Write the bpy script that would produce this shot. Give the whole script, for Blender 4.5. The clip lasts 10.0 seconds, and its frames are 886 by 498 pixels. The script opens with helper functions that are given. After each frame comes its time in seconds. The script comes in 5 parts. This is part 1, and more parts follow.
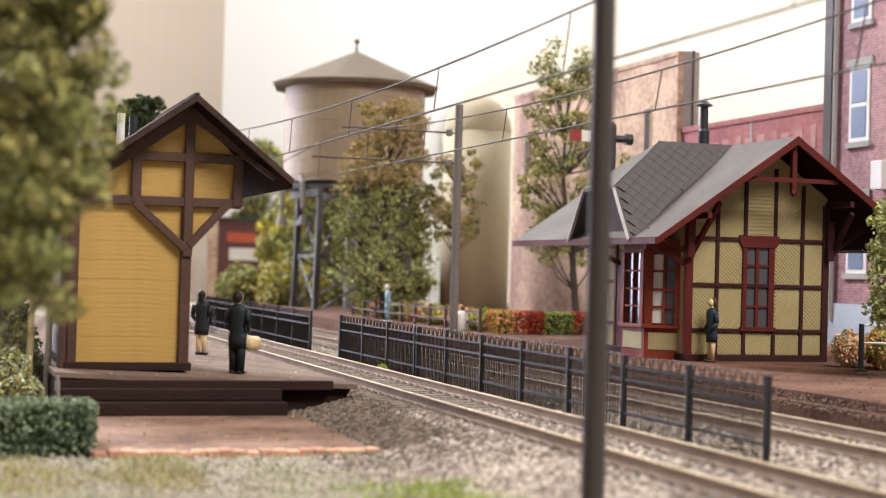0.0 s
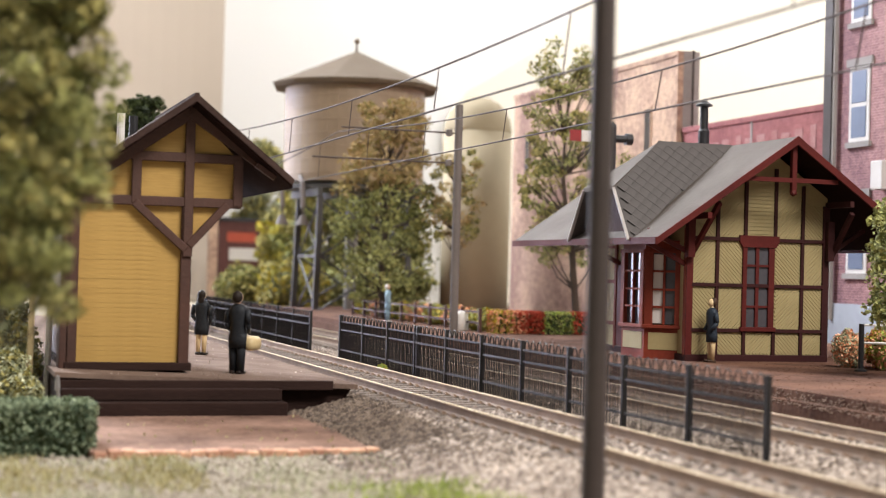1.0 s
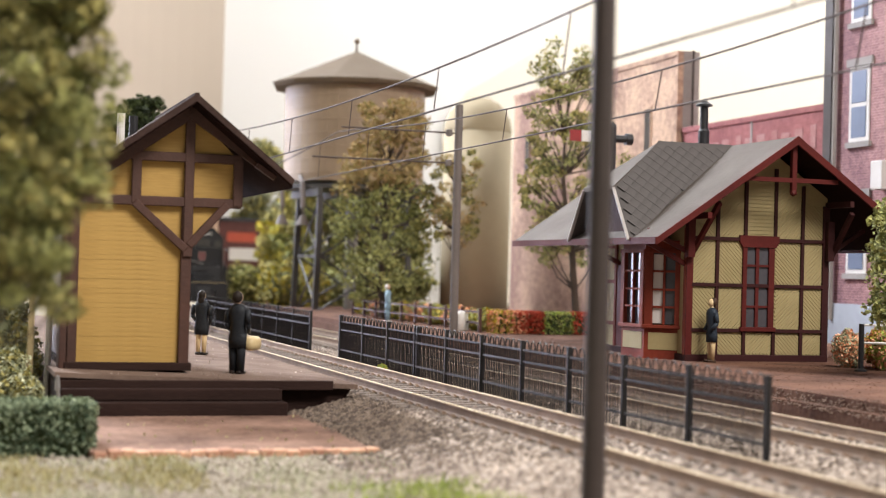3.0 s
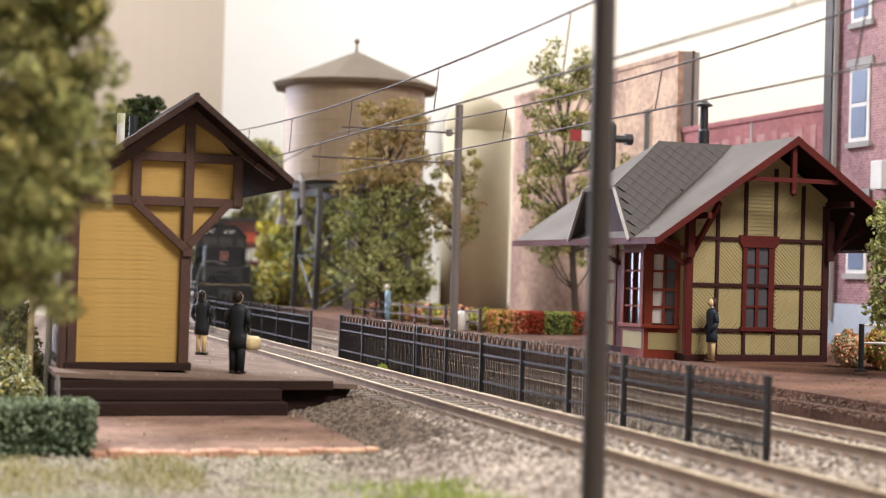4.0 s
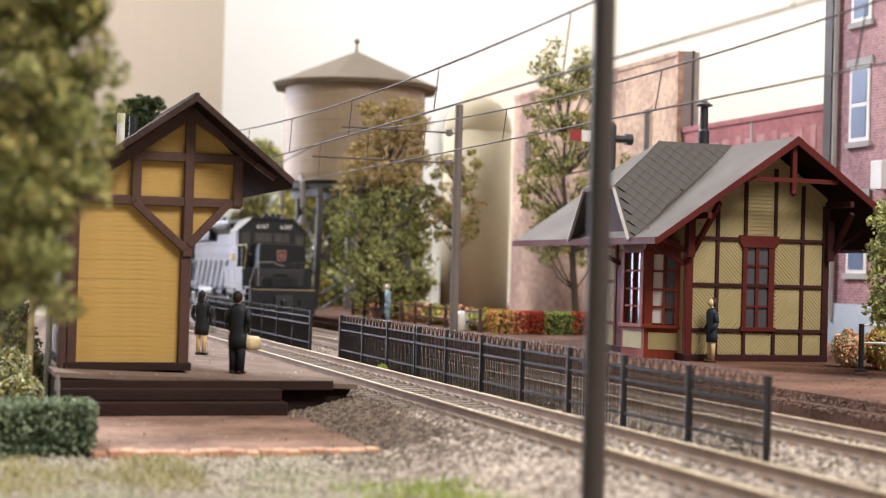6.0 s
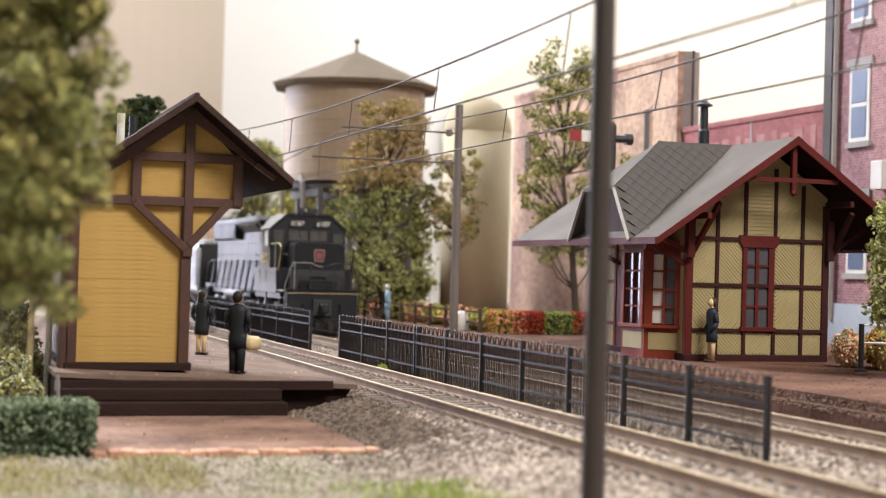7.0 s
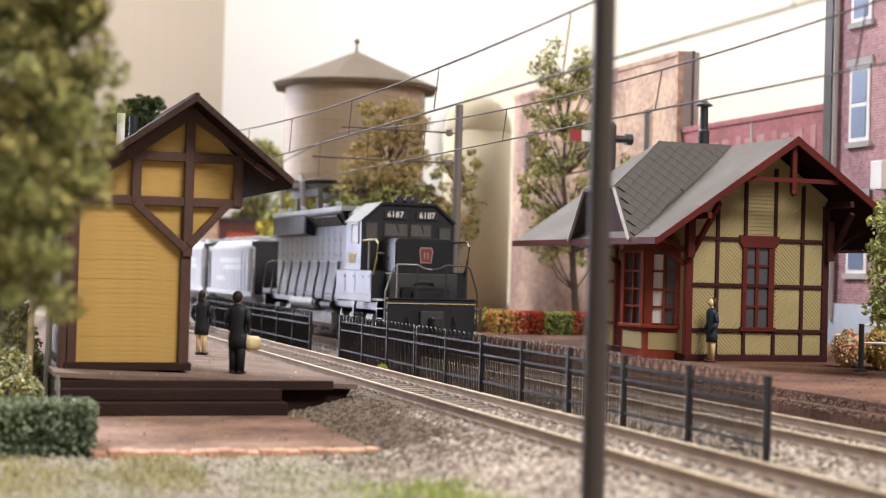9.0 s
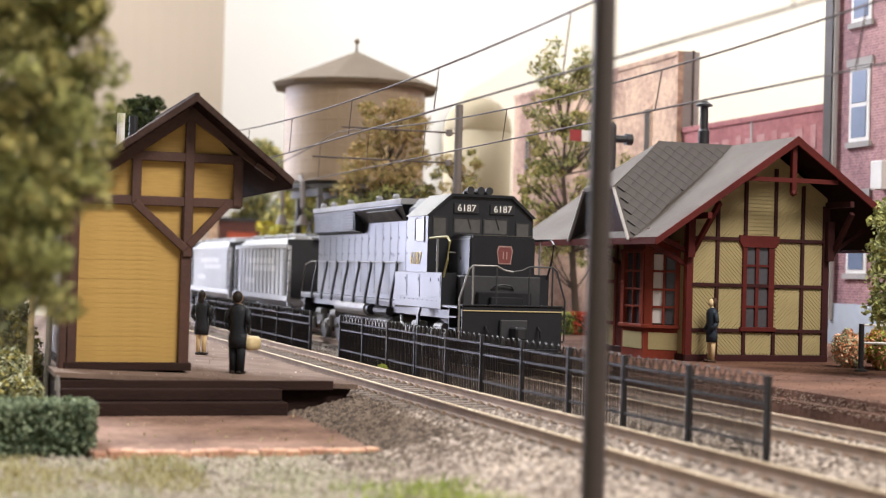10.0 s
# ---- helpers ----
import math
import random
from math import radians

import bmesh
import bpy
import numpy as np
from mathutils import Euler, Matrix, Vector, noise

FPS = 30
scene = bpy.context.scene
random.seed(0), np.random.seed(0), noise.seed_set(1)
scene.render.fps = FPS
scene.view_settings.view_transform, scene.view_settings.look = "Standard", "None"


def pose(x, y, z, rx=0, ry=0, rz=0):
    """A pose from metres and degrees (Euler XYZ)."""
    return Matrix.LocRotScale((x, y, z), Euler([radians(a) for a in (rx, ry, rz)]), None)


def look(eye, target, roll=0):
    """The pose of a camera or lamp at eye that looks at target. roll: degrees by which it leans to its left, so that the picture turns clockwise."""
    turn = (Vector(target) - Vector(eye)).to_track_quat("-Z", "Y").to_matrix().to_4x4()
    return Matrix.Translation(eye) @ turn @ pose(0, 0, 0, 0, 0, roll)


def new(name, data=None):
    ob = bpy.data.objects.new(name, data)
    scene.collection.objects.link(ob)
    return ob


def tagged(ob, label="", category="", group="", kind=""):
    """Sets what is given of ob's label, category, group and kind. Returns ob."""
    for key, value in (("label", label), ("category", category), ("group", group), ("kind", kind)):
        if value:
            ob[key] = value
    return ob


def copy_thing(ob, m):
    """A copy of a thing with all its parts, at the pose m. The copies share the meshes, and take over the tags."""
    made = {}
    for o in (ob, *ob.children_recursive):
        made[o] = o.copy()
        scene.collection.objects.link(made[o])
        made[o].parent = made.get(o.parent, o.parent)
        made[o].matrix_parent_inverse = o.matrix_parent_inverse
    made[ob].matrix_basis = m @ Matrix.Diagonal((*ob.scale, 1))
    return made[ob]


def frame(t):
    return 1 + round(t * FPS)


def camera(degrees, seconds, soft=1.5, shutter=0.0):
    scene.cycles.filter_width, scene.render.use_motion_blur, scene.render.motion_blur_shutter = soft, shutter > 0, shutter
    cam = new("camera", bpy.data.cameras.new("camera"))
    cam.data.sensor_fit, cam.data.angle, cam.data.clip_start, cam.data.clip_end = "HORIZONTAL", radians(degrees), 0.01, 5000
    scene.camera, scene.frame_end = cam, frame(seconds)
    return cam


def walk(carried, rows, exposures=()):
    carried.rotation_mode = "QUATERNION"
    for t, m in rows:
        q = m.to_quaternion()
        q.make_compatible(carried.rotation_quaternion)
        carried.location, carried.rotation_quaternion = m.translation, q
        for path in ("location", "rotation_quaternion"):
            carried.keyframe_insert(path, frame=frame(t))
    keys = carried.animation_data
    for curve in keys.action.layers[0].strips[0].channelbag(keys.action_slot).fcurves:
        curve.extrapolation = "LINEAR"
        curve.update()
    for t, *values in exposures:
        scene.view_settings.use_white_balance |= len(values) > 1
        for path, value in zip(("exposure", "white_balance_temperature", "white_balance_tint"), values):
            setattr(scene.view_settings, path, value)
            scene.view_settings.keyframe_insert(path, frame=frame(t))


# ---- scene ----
S = 1 / 87.1            # the layout is built at 1:87; plan numbers below are in full-size metres
FOV = 31.97
cam = camera(FOV, 10.0, 1.2)
EYE = (-14.38 * S, -39.99 * S, 2.511 * S)
AIM = (-1.76 * S, -2.03 * S, 3.067 * S)
walk(cam, [(0.0, look(EYE, AIM, 1.535)), (10.0, look(EYE, AIM, 1.535))])
cam.data.dof.use_dof = True
cam.data.dof.focus_distance = 39.5 * S
cam.data.dof.aperture_fstop = 32.0
scene.view_settings.exposure = -0.25

# ---- light: a room with a window on one side and ceiling lamps ----
world = bpy.data.worlds.new("room_air")
scene.world = world
world.use_nodes = True
world.node_tree.nodes["Background"].inputs[0].default_value = (1.0, 0.965, 0.93, 1)
world.node_tree.nodes["Background"].inputs[1].default_value = 0.27


def lamp(name, eye, target, sx, sy, watts, colour):
    data = bpy.data.lights.new(name, "AREA")
    data.shape, data.size, data.size_y, data.energy, data.color = "RECTANGLE", sx * S, sy * S, watts, colour
    ob = new(name, data)
    ob.matrix_world = look([c * S for c in eye], [c * S for c in target])
    return ob


lamp("window_light", (-46, 92, 92), (-3, -8, 2), 34, 34, 52, (0.90, 0.94, 1.0))
lamp("window_light_low", (-42, 98, 15), (-2, -4, 4), 66, 36, 14, (0.70, 0.735, 1.0))
lamp("ceiling_light", (12, -46, 50), (5, -14, 0), 30, 20, 9.3, (1.0, 0.94, 0.88))
lamp("ceiling_light_back", (54, 76, 92), (54, 106, 40), 84, 16, 19.5, (0.98, 0.975, 0.99))


# ---- materials ----
def mat(name, c1, c2=None, rough=0.6, metal=0.0, grain=6.0, bump=0.15, spread=1.0, island=0.0, random_ob=0.0, stretch=(1, 1, 1), coat=0.0, streak=0.0):
    """c1, c2: the two ends of the colour; grain: patches per metre of the full-size plan."""
    m = bpy.data.materials.new(name)
    m.use_nodes = True
    n, l = m.node_tree.nodes, m.node_tree.links
    b = n["Principled BSDF"]
    b.inputs["Roughness"].default_value, b.inputs["Metallic"].default_value = rough, metal
    b.inputs["Coat Weight"].default_value = coat
    c2 = c2 or tuple(min(1, v * 0.72) for v in c1)
    tc, mp = n.new("ShaderNodeTexCoord"), n.new("ShaderNodeMapping")
    mp.inputs["Scale"].default_value = [v / S for v in stretch]
    l.new(tc.outputs["Object"], mp.inputs["Vector"])
    big, fine = n.new("ShaderNodeTexNoise"), n.new("ShaderNodeTexNoise")
    big.inputs["Scale"].default_value, fine.inputs["Scale"].default_value = grain * 0.22, grain * 3.0
    big.inputs["Detail"].default_value, fine.inputs["Detail"].default_value = 4, 3
    for t in (big, fine):
        l.new(mp.outputs[0], t.inputs["Vector"])
    add = n.new("ShaderNodeMath")
    add.operation = "MULTIPLY_ADD"
    l.new(fine.outputs[0], add.inputs[0])
    add.inputs[1].default_value = 0.55
    l.new(big.outputs[0], add.inputs[2])
    last = add.outputs[0]
    for amount, node, out in ((island, "ShaderNodeNewGeometry", "Random Per Island"), (random_ob, "ShaderNodeObjectInfo", "Random")):
        if amount:
            src, mul = n.new(node), n.new("ShaderNodeMath")
            mul.operation = "MULTIPLY_ADD"
            l.new(src.outputs[out], mul.inputs[0])
            mul.inputs[1].default_value = amount
            l.new(last, mul.inputs[2])
            sub = n.new("ShaderNodeMath")
            sub.operation = "SUBTRACT"
            l.new(mul.outputs[0], sub.inputs[0])
            sub.inputs[1].default_value = amount / 2
            last = sub.outputs[0]
    ramp = n.new("ShaderNodeMapRange")
    ramp.inputs["From Min"].default_value, ramp.inputs["From Max"].default_value = 0.775 - 0.32 / spread, 0.775 + 0.32 / spread
    l.new(last, ramp.inputs["Value"])
    mix = n.new("ShaderNodeMix")
    mix.data_type = "RGBA"
    mix.inputs["A"].default_value, mix.inputs["B"].default_value = (*c1, 1), (*c2, 1)
    l.new(ramp.outputs[0], mix.inputs["Factor"])
    colour = mix.outputs["Result"]
    l.new(colour, b.inputs["Base Color"])
    if bump:
        bp = n.new("ShaderNodeBump")
        bp.inputs["Strength"].default_value = min(1, bump * 2)
        bp.inputs["Distance"].default_value = 0.05 * S
        l.new(add.outputs[0], bp.inputs["Height"])
        l.new(bp.outputs[0], b.inputs["Normal"])
    rr = n.new("ShaderNodeMapRange")
    rr.inputs["From Min"].default_value, rr.inputs["From Max"].default_value = 0.2, 0.8
    rr.inputs["To Min"].default_value, rr.inputs["To Max"].default_value = max(0.02, rough - 0.1), min(1, rough + 0.1)
    l.new(big.outputs[0], rr.inputs["Value"])
    l.new(rr.outputs[0], b.inputs["Roughness"])
    return m


# near-black soffit colour holds the deep shade under the eaves
SOFFIT = mat("shaded_soffit", (0.022, 0.009, 0.008), (0.011, 0.005, 0.004), 0.95, grain=4)
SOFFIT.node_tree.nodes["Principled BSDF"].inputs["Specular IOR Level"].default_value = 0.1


MUSTARD = mat("mustard_paint", (0.50, 0.315, 0.085), (0.32, 0.185, 0.045), 0.7, grain=3, bump=0.12, spread=1.1, stretch=(0.3, 1, 2.4))
CREAM = mat("cream_paint", (0.39, 0.315, 0.155), (0.31, 0.25, 0.115), 0.6, grain=4, bump=0.08)
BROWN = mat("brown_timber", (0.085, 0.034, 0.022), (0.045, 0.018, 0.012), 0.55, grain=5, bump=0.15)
DARKRED = mat("dark_red_trim", (0.115, 0.020, 0.017), (0.06, 0.011, 0.010), 0.5, grain=4, bump=0.08)
# brighter red for track-side trim, the light falling there put into the colour
LITRED = mat("lit_red_trim", (0.25, 0.05, 0.029), (0.15, 0.028, 0.018), 0.5, grain=4, bump=0.08)
PURPLE = mat("dark_brown_trim", (0.05, 0.016, 0.016), (0.025, 0.008, 0.008), 0.55, grain=4)
ROOFGREY = mat("grey_felt_roof", (0.112, 0.09, 0.076), (0.072, 0.057, 0.048), 0.8, grain=2.5, bump=0.2)
SLATE = mat("dark_slate_tile", (0.088, 0.077, 0.074), (0.062, 0.055, 0.053), 0.7, grain=5, random_ob=0.10)
HUTROOF = mat("brown_roof_felt", (0.075, 0.046, 0.038), (0.03, 0.018, 0.016), 0.95, grain=3, bump=0.2)
WHITE = mat("white_paint", (0.74, 0.71, 0.68), (0.6, 0.57, 0.54), 0.5)
BLACK = mat("black_iron", (0.022, 0.022, 0.026), (0.012, 0.012, 0.014), 0.42, grain=8)
IRONFENCE = mat("fence_black_paint", (0.012, 0.012, 0.014), (0.028, 0.024, 0.022), 0.5, grain=9, random_ob=0.2)
IRONFENCE.node_tree.nodes["Principled BSDF"].inputs["Specular IOR Level"].default_value = 0.25
RAIL = mat("rail_steel", (0.84, 0.69, 0.46), (0.64, 0.49, 0.31), 0.45, 0.35, grain=6, bump=0.03)
RAILSIDE = mat("rusty_rail_side", (0.32, 0.21, 0.135), (0.16, 0.10, 0.065), 0.7, grain=8)
TIE = mat("weathered_tie", (0.20, 0.155, 0.125), (0.10, 0.075, 0.06), 0.8, grain=5, bump=0.3, random_ob=0.5, stretch=(0.4, 2, 2))
BALLAST = mat("ballast_stone", (0.58, 0.485, 0.41), (0.20, 0.155, 0.125), 0.85, grain=9, bump=0.4, island=1.0)
# dark brown gravel colour carries the shadow cast by shelter and platform
SHADEDGRAVEL = mat("shaded_gravel", (0.23, 0.175, 0.135), (0.085, 0.062, 0.048), 0.9, grain=9, bump=0.4, island=1.0)
BALLASTBED = mat("ballast_bed", (0.20, 0.155, 0.12), (0.09, 0.07, 0.055), 0.9, grain=14, bump=0.8, spread=1.5)
EARTH = mat("earth_ground", (0.40, 0.34, 0.26), (0.22, 0.19, 0.13), 0.95, grain=5, bump=0.6, spread=1.4)
PLATFORM = mat("platform_brown", (0.22, 0.155, 0.122), (0.12, 0.08, 0.062), 0.92, grain=7, bump=0.3)
REDPLAT = mat("red_brown_platform", (0.17, 0.088, 0.058), (0.075, 0.036, 0.025), 0.9, grain=3, bump=0.4, spread=1.5)
STEP = mat("dark_timber_step", (0.040, 0.021, 0.017), (0.020, 0.011, 0.009), 0.9, grain=5, bump=0.25, stretch=(0.4, 2, 2))
PAVER = mat("pink_paver", (0.35, 0.215, 0.16), (0.13, 0.075, 0.056), 0.9, grain=3, bump=0.4, spread=1.4)
for dull in (STEP, PLATFORM, HUTROOF, DARKRED, LITRED, PURPLE, REDPLAT, PAVER):
    dull.node_tree.nodes["Principled BSDF"].inputs["Specular IOR Level"].default_value = 0.15
BARK = mat("bark", (0.10, 0.075, 0.055), (0.045, 0.033, 0.026), 0.9, grain=6, bump=0.5, stretch=(2, 2, 0.5))
POLE = mat("brown_pole", (0.055, 0.040, 0.034), (0.035, 0.025, 0.022), 0.55, grain=4, bump=0.15)
GREYPOLE = mat("grey_brown_pole", (0.19, 0.16, 0.145), (0.12, 0.10, 0.09), 0.6, grain=3)
WIRE = mat("wire", (0.10, 0.07, 0.062), (0.06, 0.043, 0.038), 0.75, grain=3)
LEAFS = {
    "olive": mat("olive_leaves", (0.50, 0.44, 0.16), (0.15, 0.15, 0.055), 0.9, grain=2, bump=0, island=0.9),
    "green": mat("green_leaves", (0.40, 0.40, 0.14), (0.14, 0.15, 0.055), 0.9, grain=2, bump=0, island=0.9),
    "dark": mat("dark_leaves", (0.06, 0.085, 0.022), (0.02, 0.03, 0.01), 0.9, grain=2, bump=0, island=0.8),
    "autumn": mat("autumn_leaves", (0.47, 0.325, 0.155), (0.28, 0.235, 0.085), 0.9, grain=1.5, bump=0, island=0.8),
    "hedge": mat("hedge_leaves", (0.36, 0.42, 0.27), (0.05, 0.08, 0.045), 0.9, grain=2, bump=0, island=0.7),
    "pale": mat("pale_shrub", (0.62, 0.62, 0.42), (0.27, 0.29, 0.17), 0.9, grain=3, bump=0, island=0.8),
    "red": mat("red_blossom", (0.50, 0.06, 0.03), (0.26, 0.05, 0.02), 0.9, grain=3, bump=0, island=0.8),
    "yellow": mat("yellow_blossom", (0.55, 0.42, 0.05), (0.28, 0.28, 0.05), 0.9, grain=3, bump=0, island=0.8),
    "orange": mat("orange_blossom", (0.92, 0.50, 0.31), (0.72, 0.32, 0.16), 0.9, grain=3, bump=0, island=0.8),
    "straw": mat("straw_grass", (0.50, 0.43, 0.22), (0.30, 0.27, 0.12), 0.9, grain=3, bump=0, island=0.8),
    "grass": mat("grass_tuft", (0.42, 0.50, 0.10), (0.20, 0.28, 0.05), 0.9, grain=3, bump=0, island=0.9),
}


def brickmat(name, c1, c2, mortar, tint, grain=0.5, spread=1.8):
    """Courses of brick on a wall that runs along y, with large faded patches."""
    m = mat(name, c1, c2, 0.85, grain=grain, bump=0, spread=spread)
    n, l = m.node_tree.nodes, m.node_tree.links
    b = n["Principled BSDF"]
    under = b.inputs["Base Color"].links[0].from_socket
    tc, sp, cb, br = n.new("ShaderNodeTexCoord"), n.new("ShaderNodeSeparateXYZ"), n.new("ShaderNodeCombineXYZ"), n.new("ShaderNodeTexBrick")
    l.new(tc.outputs["Object"], sp.inputs[0])
    l.new(sp.outputs["Y"], cb.inputs["X"])
    l.new(sp.outputs["Z"], cb.inputs["Y"])
    l.new(cb.outputs[0], br.inputs["Vector"])
    for k, v in (("Scale", 1 / S), ("Brick Width", 0.26), ("Row Height", 0.10), ("Mortar Size", 0.012), ("Mortar Smooth", 0.3)):
        br.inputs[k].default_value = v
    br.inputs["Color1"].default_value, br.inputs["Color2"].default_value, br.inputs["Mortar"].default_value = (1, 1, 1, 1), (*tint, 1), (*mortar, 1)
    mx = n.new("ShaderNodeMix")
    mx.data_type, mx.blend_type = "RGBA", "MULTIPLY"
    mx.inputs["Factor"].default_value = 1.0
    l.new(under, mx.inputs["A"])
    l.new(br.outputs["Color"], mx.inputs["B"])
    l.new(mx.outputs["Result"], b.inputs["Base Color"])
    bp = n.new("ShaderNodeBump")
    bp.inputs["Strength"].default_value, bp.inputs["Distance"].default_value, bp.invert = 0.5, 0.02 * S, True
    l.new(br.outputs["Fac"], bp.inputs["Height"])
    l.new(bp.outputs[0], b.inputs["Normal"])
    return m


# ---- mesh helpers ----
def box(bm, x0, x1, y0, y1, z0, z1, bevel=0.0, m=None):
    r = bmesh.ops.create_cube(bm, size=1.0)
    vs = r["verts"]
    t = Matrix.Translation(((x0 + x1) / 2, (y0 + y1) / 2, (z0 + z1) / 2)) @ Matrix.Diagonal((abs(x1 - x0), abs(y1 - y0), abs(z1 - z0), 1))
    bmesh.ops.transform(bm, matrix=(m @ t) if m else t, verts=vs)
    if bevel:
        es = list({e for v in vs for e in v.link_edges})
        bmesh.ops.bevel(bm, geom=es, offset=bevel, segments=1, affect="EDGES", profile=0.5)
    return bm


def bar(bm, a, b, w, h, up=(0, 0, 1), bevel=0.0):
    """A rectangular timber from a to b, w wide and h deep."""
    a, b = Vector(a), Vector(b)
    d = (b - a)
    z = d.normalized()
    x = Vector(up).cross(z)
    x = x.normalized() if x.length > 1e-6 else Vector((1, 0, 0))
    y = z.cross(x)
    rot = Matrix((x, y, z)).transposed().to_4x4()
    return box(bm, -w / 2, w / 2, -h / 2, h / 2, 0, d.length, bevel, Matrix.Translation(a) @ rot)


def rod(bm, a, b, r0, r1=None, n=8):
    a, b = Vector(a), Vector(b)
    d = b - a
    rot = d.to_track_quat("Z", "Y").to_matrix().to_4x4()
    bmesh.ops.create_cone(bm, cap_ends=True, segments=n, radius1=r0, radius2=r0 if r1 is None else r1, depth=d.length,
                          matrix=Matrix.Translation((a + b) / 2) @ rot)
    return bm


def tube(bm, pts, r, n=6):
    """A round bar along pts."""
    pts = [Vector(p) for p in pts]
    rings = []
    for i, p in enumerate(pts):
        d = (pts[min(i + 1, len(pts) - 1)] - pts[max(i - 1, 0)]).normalized()
        q = d.to_track_quat("Z", "Y")
        rings.append([bm.verts.new(p + q @ Vector((r * math.cos(2 * math.pi * k / n), r * math.sin(2 * math.pi * k / n), 0))) for k in range(n)])
    for a, b in zip(rings, rings[1:]):
        for k in range(n):
            bm.faces.new((a[k], a[(k + 1) % n], b[(k + 1) % n], b[k]))
    bm.faces.new(rings[0][::-1])
    bm.faces.new(rings[-1])
    return bm


def prism(bm, poly, axis, lo, hi):
    """A flat polygon drawn out along an axis. poly: pairs in the two other axes, in the order xyz."""
    def at(p, v):
        return {"x": (v, p[0], p[1]), "y": (p[0], v, p[1]), "z": (p[0], p[1], v)}[axis]
    a = [bm.verts.new(at(p, lo)) for p in poly]
    b = [bm.verts.new(at(p, hi)) for p in poly]
    k = len(poly)
    bm.faces.new(a)
    bm.faces.new(b[::-1])
    for i in range(k):
        bm.faces.new((a[i], b[i], b[(i + 1) % k], a[(i + 1) % k]))
    bmesh.ops.recalc_face_normals(bm, faces=bm.faces)
    return bm


def lathe(bm, profile, n=16, x=0.0, y=0.0):
    """profile: (radius, height) from bottom to top."""
    rings = [[bm.verts.new((x + r * math.cos(2 * math.pi * k / n), y + r * math.sin(2 * math.pi * k / n), z)) for k in range(n)] for r, z in profile]
    for a, b in zip(rings, rings[1:]):
        for k in range(n):
            bm.faces.new((a[k], a[(k + 1) % n], b[(k + 1) % n], b[k]))
    bm.faces.new(rings[0][::-1])
    bm.faces.new(rings[-1])
    return bm


def ball(bm, c, r, sub=1, sz=(1, 1, 1), m=None):
    t = Matrix.Translation(c) @ Matrix.Diagonal((*[r * s for s in sz], 1))
    bmesh.ops.create_icosphere(bm, subdivisions=sub, radius=1.0, matrix=(m @ t) if m else t)
    return bm


def finish(bm, name, material, smooth=False):
    bm.transform(Matrix.Diagonal((S, S, S, 1)))
    me = bpy.data.meshes.new(name)
    bm.to_mesh(me)
    bm.free()
    me.materials.append(material)
    if smooth:
        me.shade_smooth()
    return me


def B():
    return bmesh.new()


def part(name, bm, material, parent, label="", at=None, smooth=False, turn=None):
    me = bm if isinstance(bm, bpy.types.Mesh) else finish(bm, name, material, smooth)
    ob = new(name, me)
    ob.parent = parent
    if at or turn:
        ob.matrix_basis = W(*(at or (0, 0, 0)), *(turn or ()))
    return tagged(ob, label) if label else ob


def W(x, y, z, rx=0, ry=0, rz=0):
    return pose(x * S, y * S, z * S, rx, ry, rz)


def thing(name, x, y, z, label, category, group="", rz=0, kind=""):
    ob = new(name)
    ob.empty_display_size = 0.01
    ob.matrix_basis = W(x, y, z, 0, 0, rz)
    return tagged(ob, label, category, group, kind)


def solid(name, bm, material, label, category="", kind="", at=None, smooth=False, rz=0, group=""):
    ob = new(name, finish(bm, name, material, smooth))
    if at or rz:
        ob.matrix_basis = W(*(at or (0, 0, 0)), 0, 0, rz)
    return tagged(ob, label, category, group, kind)


def soup(name, verts, faces, material):
    me = bpy.data.meshes.new(name)
    me.from_pydata((np.asarray(verts) * S).tolist(), [], faces.tolist() if isinstance(faces, np.ndarray) else faces)
    me.materials.append(material)
    return me


def leaf_mesh(name, centres, size, material, rng, per=1, jitter=0.0):
    """Small bent leaves, two triangles each, round the given centres."""
    c = np.repeat(np.asarray(centres), per, axis=0)
    n = len(c)
    c = c + rng.normal(0, jitter, (n, 3)) if jitter else c
    a = rng.normal(size=(n, 3))
    a /= np.linalg.norm(a, axis=1, keepdims=True)
    b = np.cross(a, rng.normal(size=(n, 3)))
    b /= np.linalg.norm(b, axis=1, keepdims=True)
    s = size * rng.uniform(0.6, 1.35, (n, 1))
    k = np.cross(a, b) * s * 0.35
    v = np.stack([c - a * s, c + b * s * 0.7 + k, c + a * s, c - b * s * 0.7 + k], axis=1).reshape(-1, 3)
    i = np.arange(n)[:, None] * 4
    f = np.concatenate([i + [0, 1, 2], i + [0, 2, 3]], axis=1).reshape(-1, 3)
    return soup(name, v, f, material)


# ---- the setting ----
ground = B()
bmesh.ops.create_grid(ground, x_segments=90, y_segments=90, size=1.0, matrix=Matrix.Translation((0, 20, -0.62)) @ Matrix.Diagonal((130, 120, 1, 1)))
for v in ground.verts:
    v.co.z += 0.10 * noise.noise(v.co * 0.35) + 0.04 * noise.noise(v.co * 1.7)
solid("ground", ground, EARTH, "sandy brown scenic ground of a model railway layout", kind="structure")


def bed(name, x, half, z):
    bm = B()
    prism(bm, [(x - half - 0.75, -0.72), (x - half, z), (x + half, z), (x + half + 0.75, -0.72)], "y", -45, 98)
    solid(name, bm, BALLASTBED, "grey-brown ballast bed under the track", kind="structure")


bed("ballast_bed", -2.1, 3.9, -0.27)

